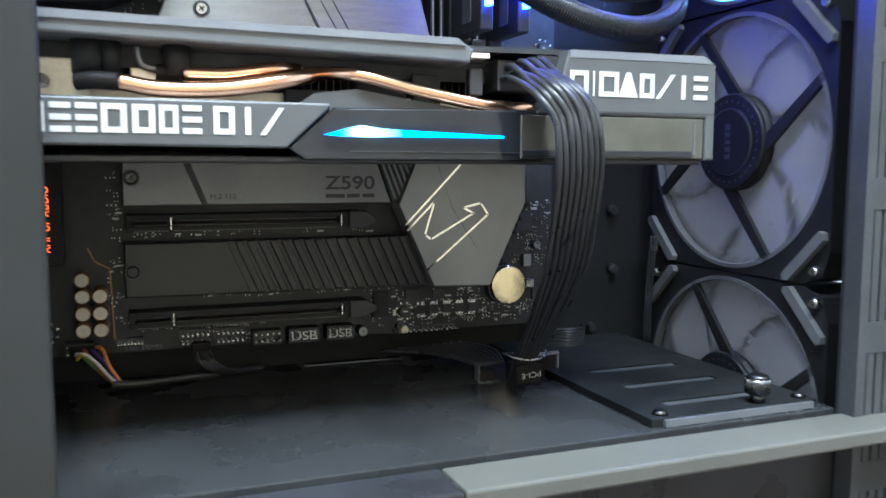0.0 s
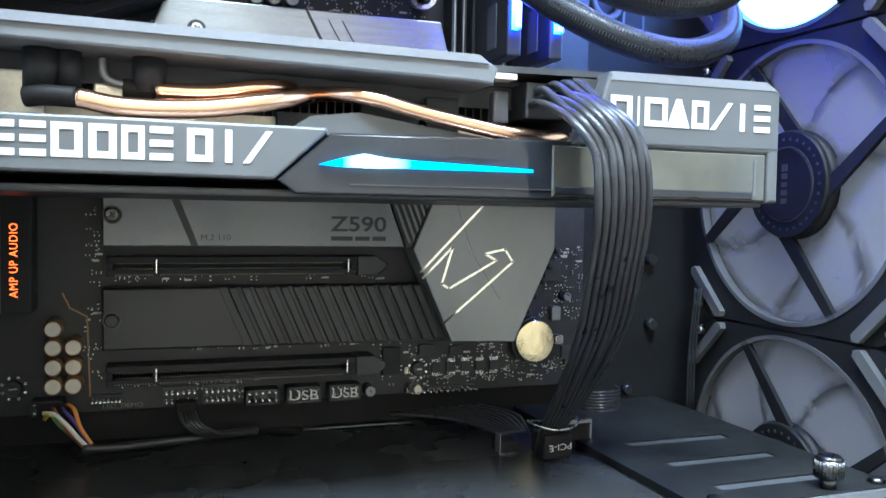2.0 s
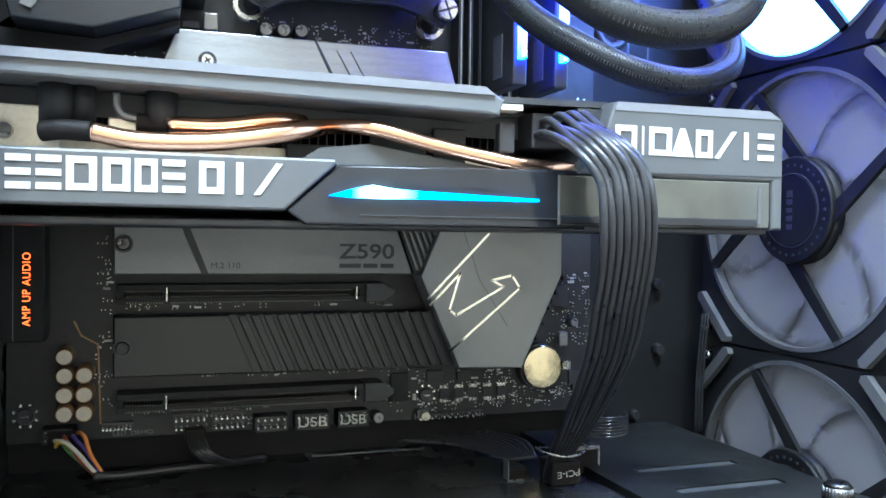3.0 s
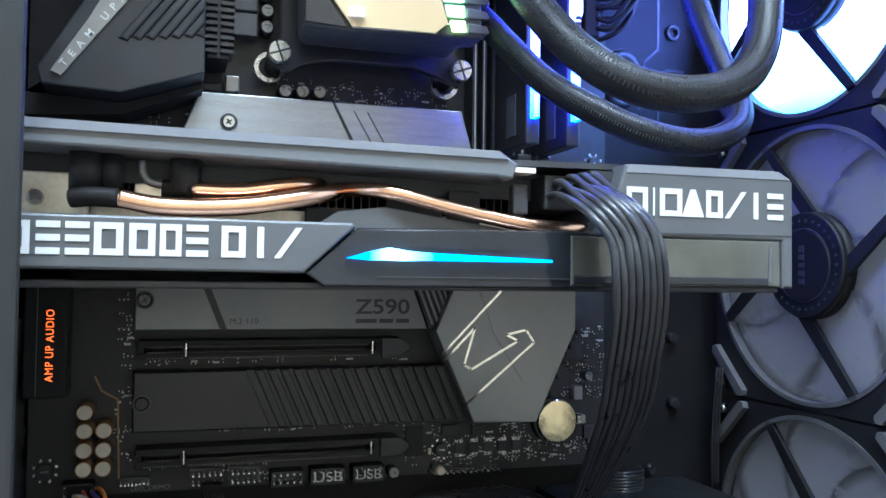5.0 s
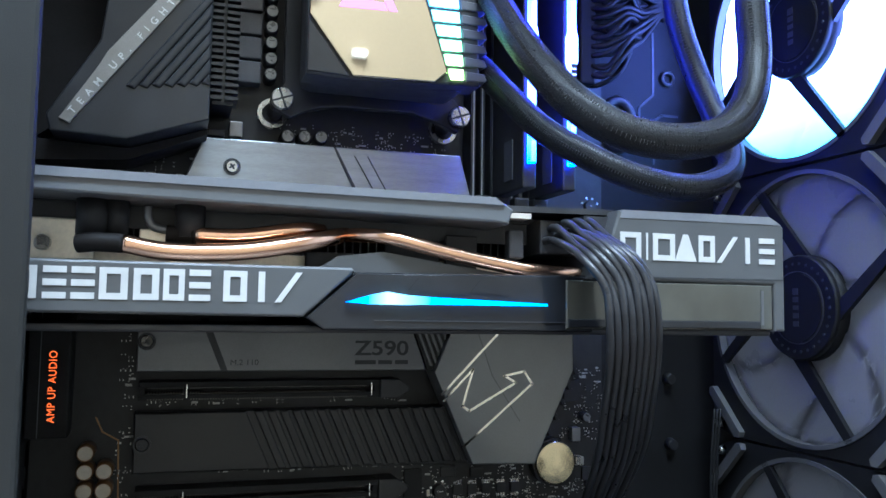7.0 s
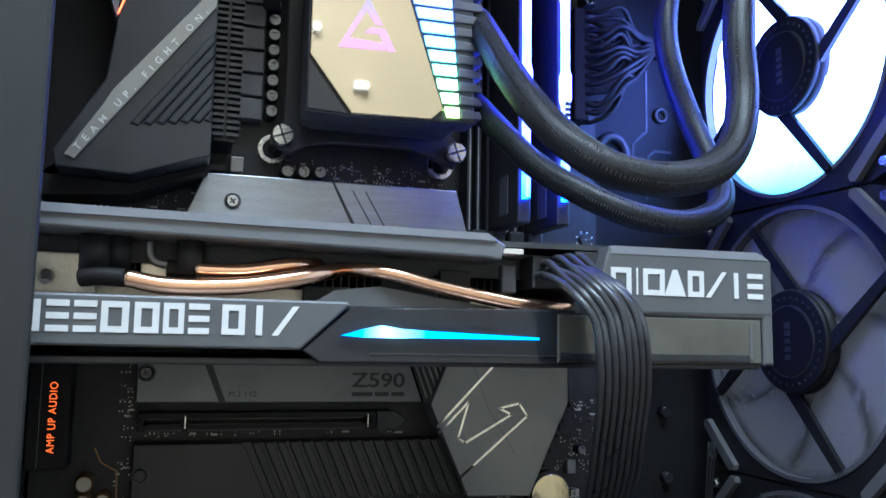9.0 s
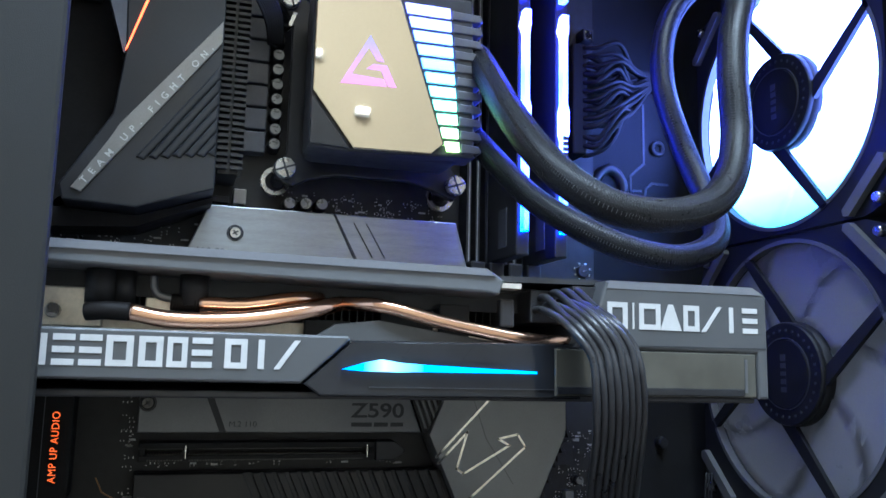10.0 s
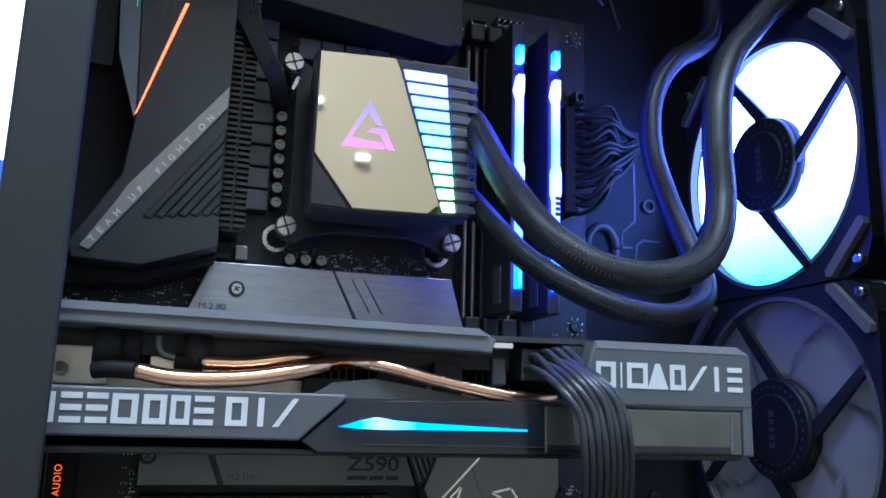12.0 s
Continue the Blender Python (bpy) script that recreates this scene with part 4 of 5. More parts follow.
# ---- memory sticks ----
def memory_stick(x):
    st = thing("memory_stick", "black memory stick with a blue lit top bar", "memory stick", (x, 0, 0), "memory sticks")
    part("circuit_board", B(-0.0006, 0.0006, -0.0400, -0.0040, 0.1395, 0.2725), PCB, st)
    part("heat_spreader", B(-0.0031, 0.0031, -0.0462, -0.0120, 0.1390, 0.2735, bevel=0.0008), SATIN, st)
    bar = part("light_bar", P([(-0.0012, 0.1490), (0.0012, 0.1490), (0.0012, 0.1560), (0.0012, 0.1900), (0.0021, 0.1930), (0.0021, 0.2030), (0.0013, 0.2060), (0.0013, 0.2360), (0.0019, 0.2400), (0.0019, 0.2470), (-0.0012, 0.2470),
                               (-0.0026, 0.2400), (-0.0013, 0.2360), (-0.0013, 0.2060), (-0.0021, 0.2030), (-0.0021, 0.1930), (-0.0012, 0.1900)], -0.0502, -0.0455, bevel=0.0004), LED_RAM, st, "lit blue diffuser bar")
    part("light_bar", B(-0.0016, 0.0016, -0.0502, -0.0455, 0.2530, 0.2612, bevel=0.0004), LED_RAM, st, "lit blue diffuser bar")
    bm = bmesh.new()
    for k in range(4):
        box(bm, -0.0012, 0.0012, -0.0504, -0.0502, 0.1825 + 0.0024 * k, 0.1842 + 0.0024 * k)
    part("mark", bm, DARK_INK, bar)
    part("label", B(-0.0030, 0.0030, -0.0300, -0.0215, 0.2736, 0.2739), CAP_GREY, st)
    sticker = part("sticker", B(-0.0034, -0.0031, -0.0360, -0.0270, 0.1440, 0.1610), CHOKE, st)
    return st


memory_stick(0.1858)
memory_stick(0.2038)


# ---- graphics card ----
card = thing("graphics_card", "grey graphics card with copper pipes and a cyan light blade", "graphics card")
F = -0.1312
part("circuit_board", B(0.0008, 0.1620, -0.1130, -0.0095, 0.1160, 0.1176), PCB, card)
back = part("backplate", P([(0.0008, 0.1165), (0.0008, 0.1222), (0.1385, 0.1210), (0.1435, 0.1180), (0.1420, 0.1135), (0.1370, 0.1140)], F + 0.0012, -0.0200, bevel=0.0007), GUNMETAL, card, "grey metal backplate with a chamfered end")
# Top edge painted lighter, as a chamfer lit from above.
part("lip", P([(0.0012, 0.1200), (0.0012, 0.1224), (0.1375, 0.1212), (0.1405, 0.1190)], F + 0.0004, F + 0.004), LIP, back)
part("bracket", B(-0.0006, 0.0004, -0.1200, 0.0, 0.0820, 0.1230), STEEL, card)
# left band of the shroud
band = part("shroud_band", P([(0.0008, 0.0862), (0.0825, 0.0858), (0.0962, 0.0984), (0.0955, 0.0994), (0.0008, 0.0994)], F, -0.0300, bevel=0.0007), SHELL, card, "grey shroud band with white block marks")


def block_marks(parent, shapes, z0, height, y):
    """Plain geometric shapes in place of the printed brand mark: r frame, b three bars, s solid bar, d slanted bar, w wedge."""
    t = height * 0.2
    for kind, x, x1 in shapes:
        bm = bmesh.new()
        w = x1 - x
        s = min(w * 0.28, 0.0017)

        def bar(xa, xb, za, zb_, lean=0.0):
            prism(bm, [(xa, z0 + za), (xb, z0 + za), (xb + lean, z0 + zb_), (xa + lean, z0 + zb_)], y - 0.0003, y)

        if kind == "r":
            bar(x, x + w, 0, t)
            bar(x, x + w, height - t, height)
            bar(x, x + s, t, height - t)
            bar(x + w - s, x + w, t, height - t)
        elif kind == "b":
            bar(x, x + w, 0, t)
            bar(x, x + w, 0.4 * height, 0.4 * height + t)
            bar(x, x + w, height - t, height)
        elif kind == "s":
            bar(x + w / 2 - s / 2, x + w / 2 + s / 2, 0, height)
        elif kind == "d":
            bar(x, x + s, 0, height, w - s)
        else:
            prism(bm, [(x, z0), (x1, z0), (x + w / 2 + s / 2, z0 + height), (x + w / 2 - s / 2, z0 + height)], y - 0.0003, y)
        part("printed_mark", bm, WHITE_INK, parent, "white printed shape")


block_marks(band, (("r", 0.0118, 0.0176), ("b", 0.0189, 0.0242), ("b", 0.0253, 0.0307), ("r", 0.0317, 0.0384), ("r", 0.0397, 0.0458), ("r", 0.0468, 0.0520), ("b", 0.0531, 0.0584),
                   ("r", 0.0616, 0.0676), ("s", 0.0682, 0.0745), ("d", 0.0748, 0.0820)), 0.0896, 0.0080, F)
# dark glossy middle with the light blade
mid = part("gloss_panel", P([(0.0832, 0.0858), (0.0970, 0.0982), (0.1690, 0.0992), (0.1690, 0.0824), (0.0880, 0.0824)], F + 0.0006, -0.0300, bevel=0.0006), GLOSS, card, "glossy black shroud panel")
part("light_blade", P([(0.0938, 0.0900), (0.1005, 0.0920), (0.1052, 0.0930), (0.1105, 0.0922), (0.1165, 0.0918), (0.1532, 0.0905), (0.1532, 0.0898), (0.1160, 0.0897), (0.1100, 0.0895), (0.1000, 0.0896)], F - 0.0016, F + 0.002), LED_CARD, mid, "glowing cyan light blade")
part("seam", B(0.1020, 0.1690, F + 0.0002, F + 0.0008, 0.0850, 0.0853), DARK_INK, mid)
for x0, x1 in ((0.1115, 0.1295), (0.1300, 0.1420)):
    part("facet", P([(x0, 0.0935), (x1, 0.0928), (x1 - 0.002, 0.0972), (x0 + 0.003, 0.0972)], F + 0.0001, F + 0.0012), GLOSS, mid)
part("lower_shroud", B(0.0008, 0.2360, F + 0.004, -0.0120, 0.0815, 0.0835, bevel=0.0006), BLACK, card)
smoke = part("smoke_panel", P([(0.1600, 0.0832), (0.1600, 0.0978), (0.2338, 0.0979), (0.2338, 0.0834)], F + 0.0001, F + 0.006, bevel=0.0005), SMOKE, card, "smoked glossy acrylic panel")
part("inner_frame", P([(0.2290, 0.0850), (0.2292, 0.0960), (0.2302, 0.0960), (0.2302, 0.0850)], F - 0.0001, F + 0.002), SHELL, smoke)
part("lower_edge", P([(0.1605, 0.0838), (0.1605, 0.0862), (0.2288, 0.0862), (0.2288, 0.0838)], F - 0.0003, F + 0.002, bevel=0.0003), GLOSS, smoke, "darker lower edge of the panel")
# right block of the shroud
blk = part("shroud_block", P([(0.1660, 0.0982), (0.1745, 0.1092), (0.1778, 0.1196), (0.2330, 0.1200), (0.2386, 0.1172), (0.2386, 0.0830), (0.2345, 0.0830), (0.2343, 0.0980)], F, -0.0300, bevel=0.0008), SHELL, card, "grey shroud block with white block marks")
# Bevel painted lighter than its block for the light it catches.
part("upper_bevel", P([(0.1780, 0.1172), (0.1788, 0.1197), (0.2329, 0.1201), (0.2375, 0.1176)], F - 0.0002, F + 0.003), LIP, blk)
part("seam", P([(0.1700, 0.0990), (0.1700, 0.0993), (0.2380, 0.0998), (0.2380, 0.0995)], F - 0.0002, F + 0.001), DARK_INK, blk)
block_marks(blk, (("r", 0.1780, 0.1852), ("s", 0.1862, 0.1884), ("r", 0.1894, 0.1972), ("w", 0.1972, 0.2050), ("r", 0.2058, 0.2118), ("d", 0.2126, 0.2206), ("s", 0.2210, 0.2274), ("b", 0.2286, 0.2346)), 0.1046, 0.0084, F)
part("end_cap", B(0.1690, 0.2360, F + 0.006, -0.0300, 0.0990, 0.1180), BLACK, card)
# heatsink seen between shroud and backplate
part("heatsink_base", B(0.002, 0.1560, -0.1120, -0.0200, 0.1000, 0.1035), CREAM, card, "pale nickel heatsink plate")
fin1 = part("fin", B(0, 0.0004, -0.1060, -0.0250, 0.1036, 0.1130), FIN, card)
fin1.location = (0.0030, 0, 0)
for k in range(1, 60):
    shared("fin", fin1.data, card, pose(0.0030 + 0.0025 * k, 0, 0))
for x0, x1, z0, z1 in ((0.0040, 0.0290, 0.1000, 0.1110), (0.0400, 0.0600, 0.1035, 0.1090), (0.0850, 0.0990, 0.0995, 0.1045), (0.1080, 0.1250, 0.1000, 0.1090), (0.1270, 0.1370, 0.1000, 0.1110)):
    pale = x0 < 0.08
    part("bracket_plate", B(x0, x1, -0.1170, -0.1150, z0, z1, bevel=0.0005), CREAM if pale else DEEP, card, "pale nickel bracket plate" if pale else "")
part("pin", R((0.0165, -0.117, 0.1044), (0.0165, -0.1185, 0.1044), 0.0022, 0.0018, 20), STEEL, card)
for x, r in ((0.0285, 0.0042), (0.0345, 0.003), (0.0530, 0.0040)):
    part("can_capacitor", R((x, -0.1185, 0.1160), (x, -0.1185, 0.1068), r, r, 24), DEEP, card)
part("bent_rod", T([(0.0420, -0.1180, 0.1150), (0.0424, -0.1182, 0.1112), (0.0450, -0.1184, 0.1090), (0.0545, -0.1186, 0.1084)], 0.0011, 10, 6), ALU_DARK, card, "bent grey metal rod", smooth=True)
part("inner_shroud", P([(0.0860, 0.0985), (0.0930, 0.1030), (0.1060, 0.1046), (0.1250, 0.1018), (0.1500, 0.0985)], F + 0.0075, F + 0.010), SHELL, card, "grey inner face of the shroud")
# Dark sheet under the card's board stands in for the shade in the gap.
part("gap_shade_sheet", B(0.0008, 0.1600, -0.1110, -0.1095, 0.1095, 0.1160), DARK_INK, card)


def heatpipe(pts, r=0.0025, tip=True):
    p = part("heatpipe", T(pts, r, 18, 10), COPPER, card, "bright copper heatpipe", smooth=True)
    return p


heatpipe([(0.0365, -0.1245, 0.1042), (0.0482, -0.1260, 0.1024), (0.0653, -0.1262, 0.1030), (0.0801, -0.1250, 0.1055), (0.0915, -0.1205, 0.1084), (0.0965, -0.1130, 0.1100)], 0.0024)
heatpipe([(0.0545, -0.1205, 0.1074), (0.0672, -0.1210, 0.1076), (0.0825, -0.1195, 0.1102), (0.0900, -0.1130, 0.1108)], 0.0022)
heatpipe([(0.0950, -0.1130, 0.1098), (0.1005, -0.1205, 0.1094), (0.1085, -0.1252, 0.1084), (0.1254, -0.1262, 0.1046), (0.1492, -0.1258, 0.1007), (0.1680, -0.1240, 0.1000)], 0.0021)
part("pipe_tip", T([(0.0255, -0.1225, 0.1040), (0.0300, -0.1240, 0.1044), (0.0366, -0.1245, 0.1042)], 0.0025, 16, 6), RUBBER, card, "black rubber pipe sleeve")
part("pipe_tip", T([(0.0470, -0.1185, 0.1078), (0.0500, -0.1188, 0.1076), (0.0546, -0.1205, 0.1074)], 0.0024, 16, 6), RUBBER, card, "black rubber pipe sleeve")
sock = part("power_socket", B(0.1560, 0.1740, -0.1215, -0.1000, 0.1060, 0.1165, bevel=0.0006), BLACK, card, "black power socket")
part("label_tab", B(0.1434, 0.1508, -0.1262, -0.1200, 0.1160, 0.1176), CAP_TOP, card)
part("socket_clip", B(0.1450, 0.1500, -0.1230, -0.1190, 0.1040, 0.1130, bevel=0.0008), BLACK, card)
part("rear_frame", P([(0.1430, 0.1182), (0.1430, 0.1200), (0.1800, 0.1206), (0.1800, 0.1188)], -0.1240, -0.0300), BLACK, card)

# ---- cooler ----
pump = thing("cooler_pump", "black liquid cooler pump with a mirror top", "cooler")
part("body", B(0.0935, 0.1555, -0.0560, -0.0300, 0.1735, 0.2390, bevel=0.004, segs=4), BLACK, pump)
part("cold_plate", B(0.0990, 0.1510, -0.0300, -0.0060, 0.1800, 0.2350), STEEL, pump)
part("housing", P([(0.0918, 0.1900), (0.0920, 0.2385), (0.1570, 0.2410), (0.1585, 0.1745), (0.1080, 0.1722), (0.0918, 0.1730)], -0.0606, -0.0480, bevel=0.0010), BLACK, pump)
mirror = part("mirror_plate", P([(0.0925, 0.1945), (0.0925, 0.2378), (0.1243, 0.2395), (0.1262, 0.2350), (0.1450, 0.1785), (0.1400, 0.1740), (0.1088, 0.1732)], -0.0622, -0.0604, bevel=0.0005), MIRROR, pump, "tinted mirror top plate")
part("bevel_corner", P([(0.0922, 0.1738), (0.0922, 0.1935), (0.1077, 0.1732)], -0.0616, -0.0604, bevel=0.0003), GLOSS, pump)
bm = prism(bmesh.new(), [(0.1140, 0.2190), (0.1198, 0.2088), (0.1168, 0.2090), (0.1136, 0.2140), (0.1070, 0.2024), (0.1198, 0.2018), (0.1210, 0.1990), (0.1028, 0.1984)], -0.0625, -0.0620)
prism(bm, [(0.1152, 0.2074), (0.1208, 0.2076), (0.1250, 0.1990), (0.1217, 0.1990), (0.1186, 0.2052), (0.1128, 0.2052)], -0.0625, -0.0620)
part("lit_emblem", bm, LED_LOGO, mirror, "glowing pink emblem lines")
for k in range(11):
    z = 0.2350 - 0.00552 * k
    zl = z - 0.0038
    e = 0.1276 + (0.2360 - z) * 0.318
    x1 = 0.1464 + (0.2360 - z) * 0.085
    part("light_bar", P([(e, z), (x1, z + 0.0002), (x1 + 0.0004, zl + 0.0002), (e + 0.0011, zl)], -0.0620, -0.0600), LED_PUMP, pump, "glowing light bar")
    part("side_ridge", P([(x1 + 0.0012, zl), (x1 + 0.0012, z), (0.1600, z - 0.0004), (0.1612, z - 0.0030), (0.1600, zl + 0.0002)], -0.0613, -0.0470, bevel=0.0004), CHOKE, pump)
# mounting bracket, screws with spring rings
part("bracket", P([(0.0840, 0.1690), (0.0920, 0.1655), (0.0985, 0.1690), (0.1090, 0.1715), (0.1420, 0.1720), (0.1530, 0.1690), (0.1630, 0.1650), (0.1680, 0.1720), (0.1610, 0.1800), (0.1610, 0.2380), (0.1690, 0.2460), (0.1620, 0.2530), (0.1520, 0.2450), (0.0980, 0.2450), (0.0900, 0.2520), (0.0830, 0.2470), (0.0890, 0.2360), (0.0890, 0.1800)], -0.0215, -0.0180, bevel=0.0006), SATIN, pump, "black steel mounting bracket")
for x, z in ((0.0879, 0.1718), (0.1625, 0.1710), (0.0868, 0.2462), (0.1630, 0.2462)):
    bm = bmesh.new()
    rod(bm, (x, 0, z), (x, -0.0235, z), 0.0030, segs=24)
    rod(bm, (x, -0.0185, z), (x, -0.0245, z), 0.0041, 0.0044, 28)
    sc = part("mounting_screw", bm, BLACK, pump)
    part("head", rod(rod(bmesh.new(), (x, -0.0245, z), (x, -0.0268, z), 0.0044, segs=32), (x, -0.0268, z), (x, -0.0273, z), 0.0044, 0.0040, 32), STEEL, sc, "steel screw head with a cross slot")
    bm = bmesh.new()
    for a in (20, 110):
        c, s = math.cos(radians(a)), math.sin(radians(a))
        prism(bm, [(x + c * u - s * v, z + s * u + c * v) for u, v in ((-0.0043, -0.0004), (0.0043, -0.0004), (0.0043, 0.0004), (-0.0043, 0.0004))], -0.02735, -0.0268)
    part("cross_slot", bm, DARK_INK, sc)
    part("ring", ring(bmesh.new(), (x - 0.0018, -0.0065, z - 0.0022), (0, -1, 0), 0.0044, 0.0062, 0.003, 32), STEEL, sc, "bare steel mounting ring")

part("spring_tab", P([(0.0868, 0.2352), (0.0882, 0.2350), (0.0905, 0.2412), (0.0888, 0.2418)], -0.0222, -0.0212), STEEL, pump, "small bare steel spring tab")

HOSE_A = [(0.1545, -0.0480, 0.2225), (0.1609, -0.0520, 0.2206), (0.1621, -0.0660, 0.2070), (0.1607, -0.0880, 0.1874), (0.1623, -0.1080, 0.1685), (0.1685, -0.1220, 0.1535), (0.1810, -0.1300, 0.1440), (0.1990, -0.1320, 0.1421),
          (0.2179, -0.1290, 0.1475), (0.2310, -0.1240, 0.1591), (0.2390, -0.1180, 0.1772), (0.2420, -0.1130, 0.2011), (0.2475, -0.1080, 0.2242), (0.2583, -0.1020, 0.2451), (0.2745, -0.0960, 0.2630), (0.2885, -0.0910, 0.2775),
          (0.3000, -0.0900, 0.2875), (0.3085, -0.0900, 0.3030), (0.3060, -0.0900, 0.3450), (0.2940, -0.0900, 0.3900)]
HOSE_B = [(0.1555, -0.0480, 0.1890), (0.1617, -0.0500, 0.1859), (0.1678, -0.0620, 0.1729), (0.1766, -0.0760, 0.1570), (0.1877, -0.0880, 0.1459), (0.2042, -0.0970, 0.1367), (0.2242, -0.1000, 0.1337), (0.2416, -0.0970, 0.1394),
          (0.2501, -0.0900, 0.1499), (0.2513, -0.0800, 0.1646), (0.2483, -0.0700, 0.1873), (0.2444, -0.0640, 0.2115), (0.2460, -0.0600, 0.2314), (0.2525, -0.0570, 0.2500), (0.2640, -0.0550, 0.2650), (0.2780, -0.0530, 0.2745),
          (0.2880, -0.0500, 0.2860), (0.2890, -0.0500, 0.3120), (0.284, -0.05, 0.39)]


def hose(pts, r):
    h = part("hose", T(pts, r, 26, 12), SLEEVE, pump, "braided black coolant hose", smooth=True)
    # a raised weave of crossing threads
    line = smooth_path(pts, 110)
    bm = bmesh.new()
    side = Vector((0.3, 0.2, 1)).normalized()
    for i in range(1, len(line) - 1):
        d = (line[i + 1] - line[i - 1]).normalized()
        side = (side - d * side.dot(d)).normalized()
        if i % 2:
            continue
        upv = d.cross(side)
        for k in range(60):
            sgn = 1 if k % 2 else -1
            a = 2 * math.pi * k / 60 + sgn * i * 0.023
            n = math.cos(a) * side + math.sin(a) * upv
            u = (d + d.cross(n) * -0.75 * sgn).normalized()
            v = n.cross(u)
            c = line[i] + n * r * 1.005
            w, l = r * 0.024, r * 0.052
            q = [bm.verts.new(c + u * a_ * l + v * b_ * w) for a_, b_ in ((-1, 0), (0, -1), (1, 0), (0, 1))]
            tip = bm.verts.new(c + n * r * 0.011)
            for j in range(4):
                bm.faces.new((q[j], q[(j + 1) % 4], tip))
    tagged(part("weave", bm, SLEEVE, h), kind="stuff")
    # rows of raised stitches along the sleeve, in a lighter sleeve colour to look lit
    line = smooth_path(pts, 40)
    bm = bmesh.new()
    run = 0.0
    for a, b in zip(line, line[1:]):
        run += (b - a).length
        if run < 0.0009:
            continue
        run = 0.0
        d = (b - a).normalized()
        out = Vector((0.0, -1.0, 0.35))
        out = (out - d * out.dot(d)).normalized()
        across = d.cross(out)
        for turn in (-0.75, 0.10, 0.85):
            n = math.cos(turn) * out + math.sin(turn) * across
            v = d.cross(n)
            q = [bm.verts.new(a + n * r * 0.99 + v * r * p + d * r * w) for p, w in ((-0.13, -0.030), (0.13, -0.030), (0.13, 0.030), (-0.13, 0.030))]
            t = [bm.verts.new(a + n * r * 1.05 + v * r * p) for p in (-0.09, 0.09)]
            for f in ((q[0], q[1], t[1], t[0]), (q[2], q[3], t[0], t[1]), (q[1], q[2], t[1]), (q[3], q[0], t[0])):
                bm.faces.new(f)
    tagged(part("stitching", bm, THREAD, h), kind="stuff")
    return h


hose(HOSE_A, 0.0057)
hose(HOSE_B, 0.0049)
for pts in (HOSE_A, HOSE_B):
    a, b = Vector(pts[0]), Vector(pts[1])
    part("hose_collar", R(a - (b - a) * 0.3, a + (b - a) * 0.9, 0.0068, segs=28), BLACK, pump)
part("radiator", B(0.02, 0.30, -0.125, -0.012, 0.388, 0.415, bevel=0.002), BLACK, pump)

# ---- cables ----
CABLE = [(0.1640, -0.1180, 0.1118), (0.1640, -0.1260, 0.1128), (0.1645, -0.1370, 0.1105), (0.1660, -0.1455, 0.1058), (0.1700, -0.1500, 0.0980), (0.1711, -0.1510, 0.0883), (0.1736, -0.1470, 0.0748), (0.1786, -0.1350, 0.0599),
         (0.1860, -0.1180, 0.0444), (0.1925, -0.0980, 0.0283), (0.1965, -0.0780, 0.0113), (0.1965, -0.0650, -0.0030), (0.1970, -0.0600, -0.0128)]
cab = thing("power_cable", "flat black power cable of eight wires with a plug", "cable")
for k in range(8):
    u = k - 3.5
    pts = []
    for i, (x, y, z) in enumerate(CABLE):
        w = (0.0019, 0.0019, 0.0019, 0.0020, 0.0021, 0.0022, 0.0023, 0.0024, 0.0025, 0.0025, 0.0020, 0.0014, 0.0012)[i]
        rise = 0.0028 * max(0, 1 - abs(i - 2.5) / 3)
        pts.append((x + u * w * 0.97, y + abs(u) * 0.0002 * (i > 3) + (0.0010 if k % 2 else 0) * (i in (4, 9)), z + u * w * 0.25 - abs(u) * rise * 0.25 + (0.003 if k % 2 else 0) * (i < 2)))
    part("wire", T(pts, 0.00118, 10, 8), WIRE, cab, smooth=True)
part("plug", B(0.1915, 0.2035, -0.0680, -0.0560, -0.0128, -0.0040, bevel=0.001), RUBBER, cab, "black plug with white lettering")
lettering("print", "PCI-E", WHITE_INK, cab, (0.2025, -0.0682, -0.0068), 0.0024, 0.0092, turn=184)
part("tie_wire", T([(0.1855 + 0.0105 + 0.0100 * math.cos(a), -0.066 + 0.007 * math.sin(a), 0.0005 + 0.001 * math.cos(2 * a)) for a in [2 * math.pi * k / 12 for k in range(13)]], 0.0004, 8, 4), STEEL, cab, "twisted steel cable tie")
sec = thing("spare_plug", "black spare power plug with a pale edge", "plug", (0.2090, -0.0500, -0.013))
bm = bmesh.new()
box(bm, -0.006, 0.008, -0.006, 0.004, 0.0, 0.012, bevel=0.0008)
part("shell", bm, RUBBER, sec)
part("edge", B(-0.006, 0.0085, -0.0068, -0.0061, 0.0098, 0.0112), CAP_GREY, sec)
part("edge", B(0.0081, 0.0089, -0.0066, -0.0058, 0.0020, 0.0112), CAP_GREY, sec)
side = thing("spare_plug", "black spare power plug lying on the shroud", "plug", (0.1830, -0.0520, -0.013))
part("shell", B(-0.004, 0.004, -0.004, 0.005, 0.0, 0.0048, bevel=0.0008), RUBBER, side)
part("edge", B(-0.0044, -0.0040, -0.0046, 0.0, 0.0004, 0.0078), CAP_GREY, side)
part("edge", B(-0.0044, 0.0020, -0.0046, -0.0041, 0.0, 0.0005), CAP_GREY, side)
bun = thing("wire_bundle", "fan of thin black wires behind the board edge", "cable")
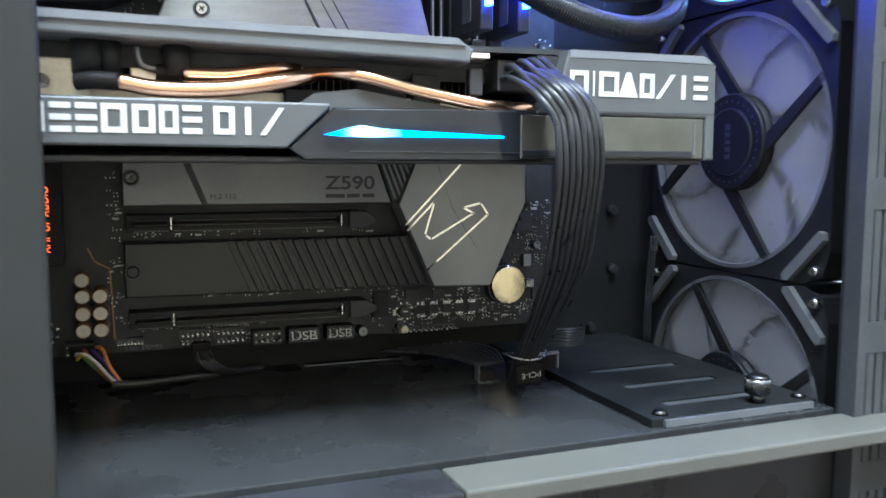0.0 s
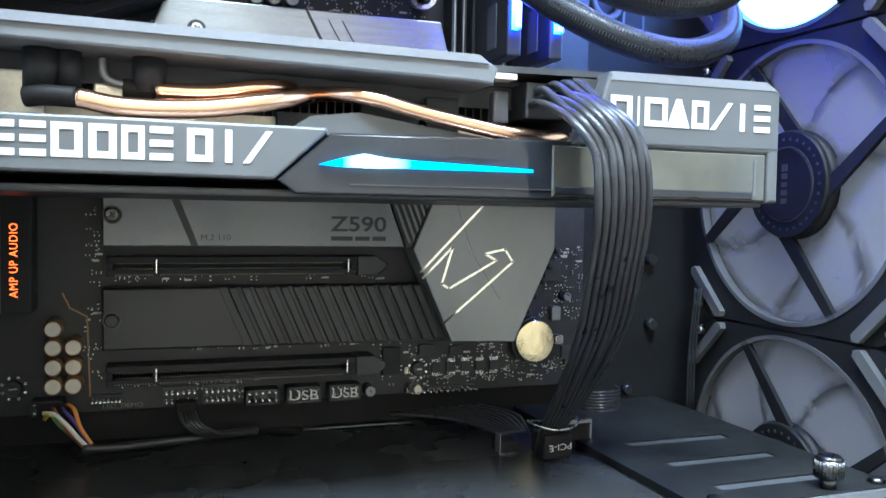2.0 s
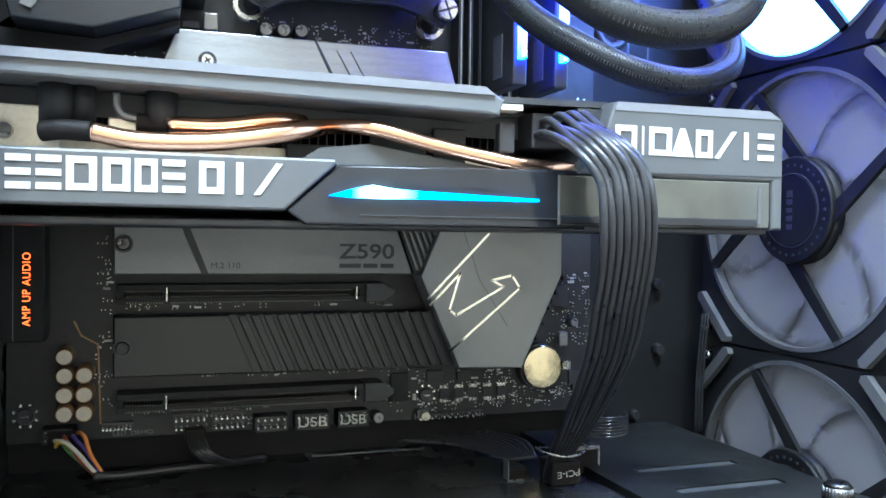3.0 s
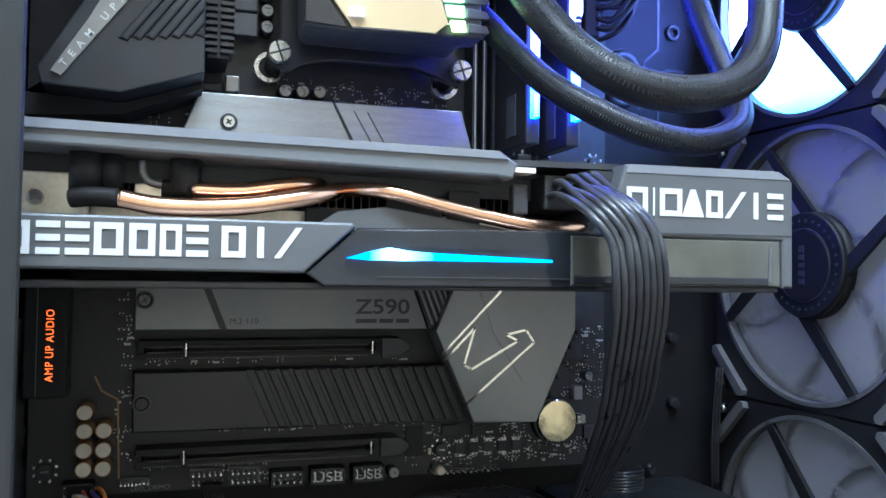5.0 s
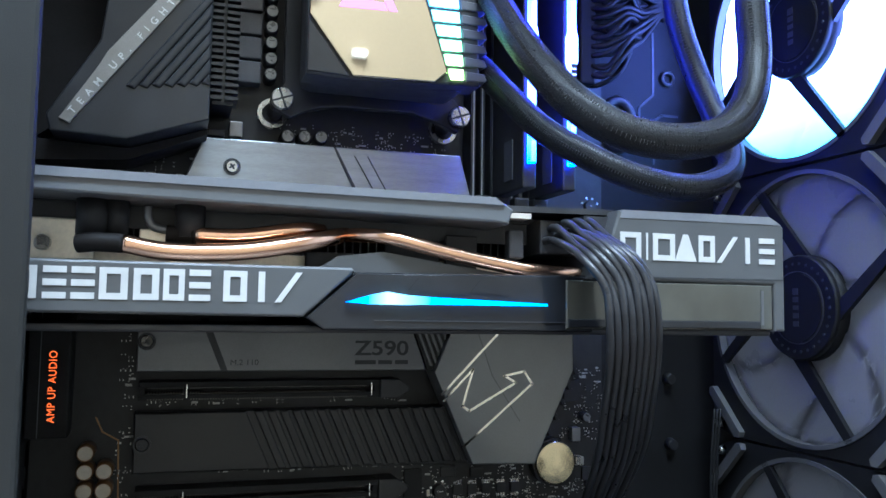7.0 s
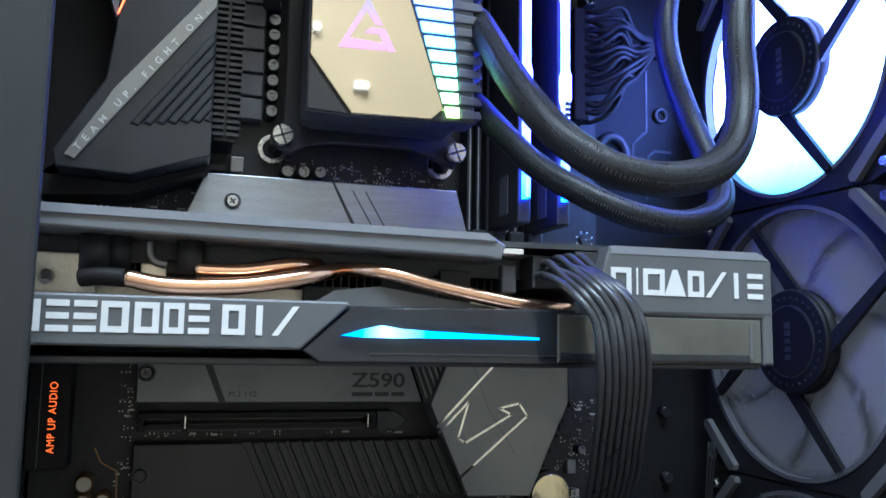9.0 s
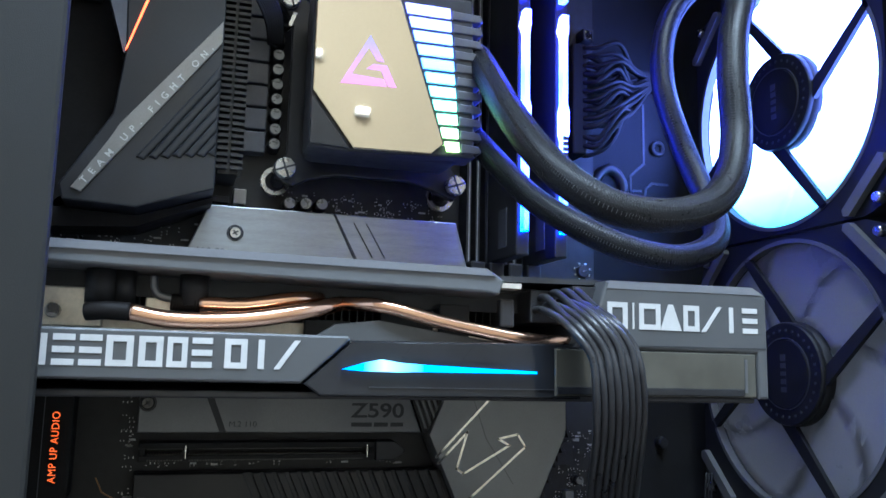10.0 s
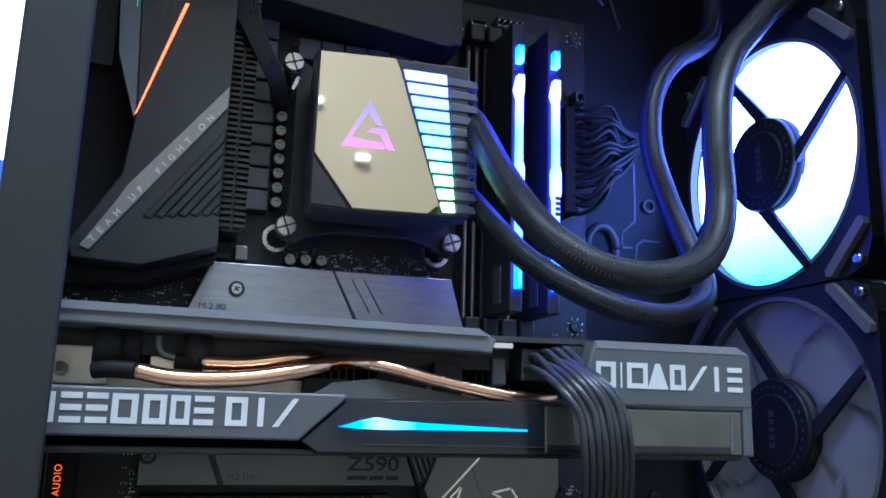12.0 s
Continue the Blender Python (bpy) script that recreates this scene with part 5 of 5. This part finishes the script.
for k in range(10):
    z = -0.0110 + 0.0004 * k
    part("wire", T([(0.150 + 0.004 * k, -0.0060 - 0.0012 * k, z + 0.004), (0.172 + 0.0025 * k, -0.022 - 0.0016 * k, z + 0.004), (0.186 + 0.0006 * k, -0.043 - 0.0012 * k, z + 0.002)], 0.0008, 7, 8), WIRE, bun, smooth=True)
coil = thing("coiled_wires", "coil of thin grey-black wires by the tray", "cable")
for k in range(7):
    part("wire", T([(0.236, -0.010, -0.0105 + 0.0014 * k), (0.245, -0.018, -0.0095 + 0.0014 * k), (0.256, -0.014, -0.0100 + 0.0014 * k), (0.262, -0.002, -0.0110 + 0.0014 * k)], 0.0007, 7, 8), WIRE, coil, smooth=True)
# front audio cable with coloured wires
aud = thing("audio_cable", "black audio cable with six coloured wires", "cable")
def audio_wire(k, pts):
    part("wire", T(pts, 0.00075, 8, 8), RAINBOW[k], aud, smooth=True)


audio_wire(0, [(0.0185, -0.0088, 0.0012), (0.0180, -0.0120, 0.0010), (0.0192, -0.0140, 0.0030), (0.0222, -0.0145, 0.0018), (0.0265, -0.0160, -0.0030), (0.0320, -0.0178, -0.0090)])
audio_wire(1, [(0.0200, -0.0088, 0.0025), (0.0205, -0.0120, 0.0018), (0.0228, -0.0142, -0.0008), (0.0262, -0.0155, -0.0040), (0.0322, -0.0176, -0.0096)])
audio_wire(2, [(0.0175, -0.0088, 0.0020), (0.0180, -0.0125, 0.0032), (0.0215, -0.0150, 0.0030), (0.0260, -0.0168, -0.0010), (0.0300, -0.0178, -0.0060), (0.0335, -0.0182, -0.0098)])
audio_wire(3, [(0.0205, -0.0088, 0.0040), (0.0215, -0.0120, 0.0030), (0.0235, -0.0145, 0.0010), (0.0262, -0.0162, -0.0030), (0.0325, -0.0180, -0.0094)])
audio_wire(4, [(0.0235, -0.0088, 0.0040), (0.0245, -0.0125, 0.0035), (0.0280, -0.0148, 0.0000), (0.0308, -0.0162, -0.0040), (0.0338, -0.0178, -0.0090)])
audio_wire(5, [(0.0250, -0.0088, 0.0050), (0.0265, -0.0130, 0.0056), (0.0282, -0.0150, 0.0040), (0.0302, -0.0162, -0.0020), (0.0345, -0.0178, -0.0090)])
part("plug", B(0.0150, 0.0262, -0.0092, -0.0086, 0.0008, 0.0060, bevel=0.0002), RUBBER, aud)
part("sheath", T([(0.0310, -0.0180, -0.0092), (0.0420, -0.0170, -0.0100), (0.0600, -0.0130, -0.0102), (0.0780, -0.0090, -0.0105), (0.0950, -0.0030, -0.0108)], 0.0017, 12, 8), WIRE, aud, smooth=True)
pan = thing("panel_cable", "thin black front panel wires in a plug", "cable")
part("plug", B(0.0630, 0.0710, -0.0140, -0.0086, -0.0005, 0.0045, bevel=0.0006), RUBBER, pan)
for k in range(5):
    part("wire", T([(0.0645 + 0.0013 * k, -0.0145, 0.0010), (0.0665 + 0.0015 * k, -0.0185, -0.0035), (0.0740 + 0.0017 * k, -0.0150, -0.0085), (0.0890 + 0.0012 * k, -0.0060, -0.0115)], 0.00075, 8, 8), WIRE, pan, smooth=True)
# main board cable and its combed wires
main = thing("main_power_cable", "thick bundle of black wires beside the memory", "cable")
part("plug", B(0.2225, 0.2305, -0.0200, -0.0005, 0.1935, 0.2485, bevel=0.001), RUBBER, main)
r2 = random.Random(3)
for k in range(24):
    f = k / 23
    z = 0.1955 + 0.0510 * f
    front = k % 2
    y = -0.0215 if front else -0.0130
    j, q = r2.uniform(-0.0022, 0.0022), r2.uniform(-0.0030, 0.0030)
    zc = 0.2370 + 0.0050 * f
    bow = (0.0030 if front else -0.0030) + q
    part("wire", T([(0.2285, y + 0.002, z), (0.2345, y - 0.0020, z + j * 0.5), (0.2450, y - 0.0030 + j, z + (zc - z) * 0.22 + bow),
                    (0.2580, y * 0.75 + q, z + (zc - z) * 0.60 - bow * 0.6), (0.2700, y * 0.45, zc + (z - zc) * 0.12), (0.2760, -0.0010 + y * 0.2, zc), (0.2830, 0.0060, zc + 0.002)], 0.00115, 8, 7), RUBBER, main, smooth=True)
cpu = thing("processor_cable", "flat black ribbon of processor power wires", "cable")
for k in range(8):
    part("wire", T([(0.0500 + 0.0016 * k, -0.0320, 0.3040), (0.0575 + 0.0015 * k, -0.0340, 0.2680), (0.0668 + 0.0011 * k, -0.0335, 0.2495), (0.0765 + 0.0009 * k, -0.0260, 0.2360 + 0.0003 * k), (0.0800 + 0.0008 * k, -0.0140, 0.2290)], 0.00085, 9, 8), WIRE, cpu, smooth=True)
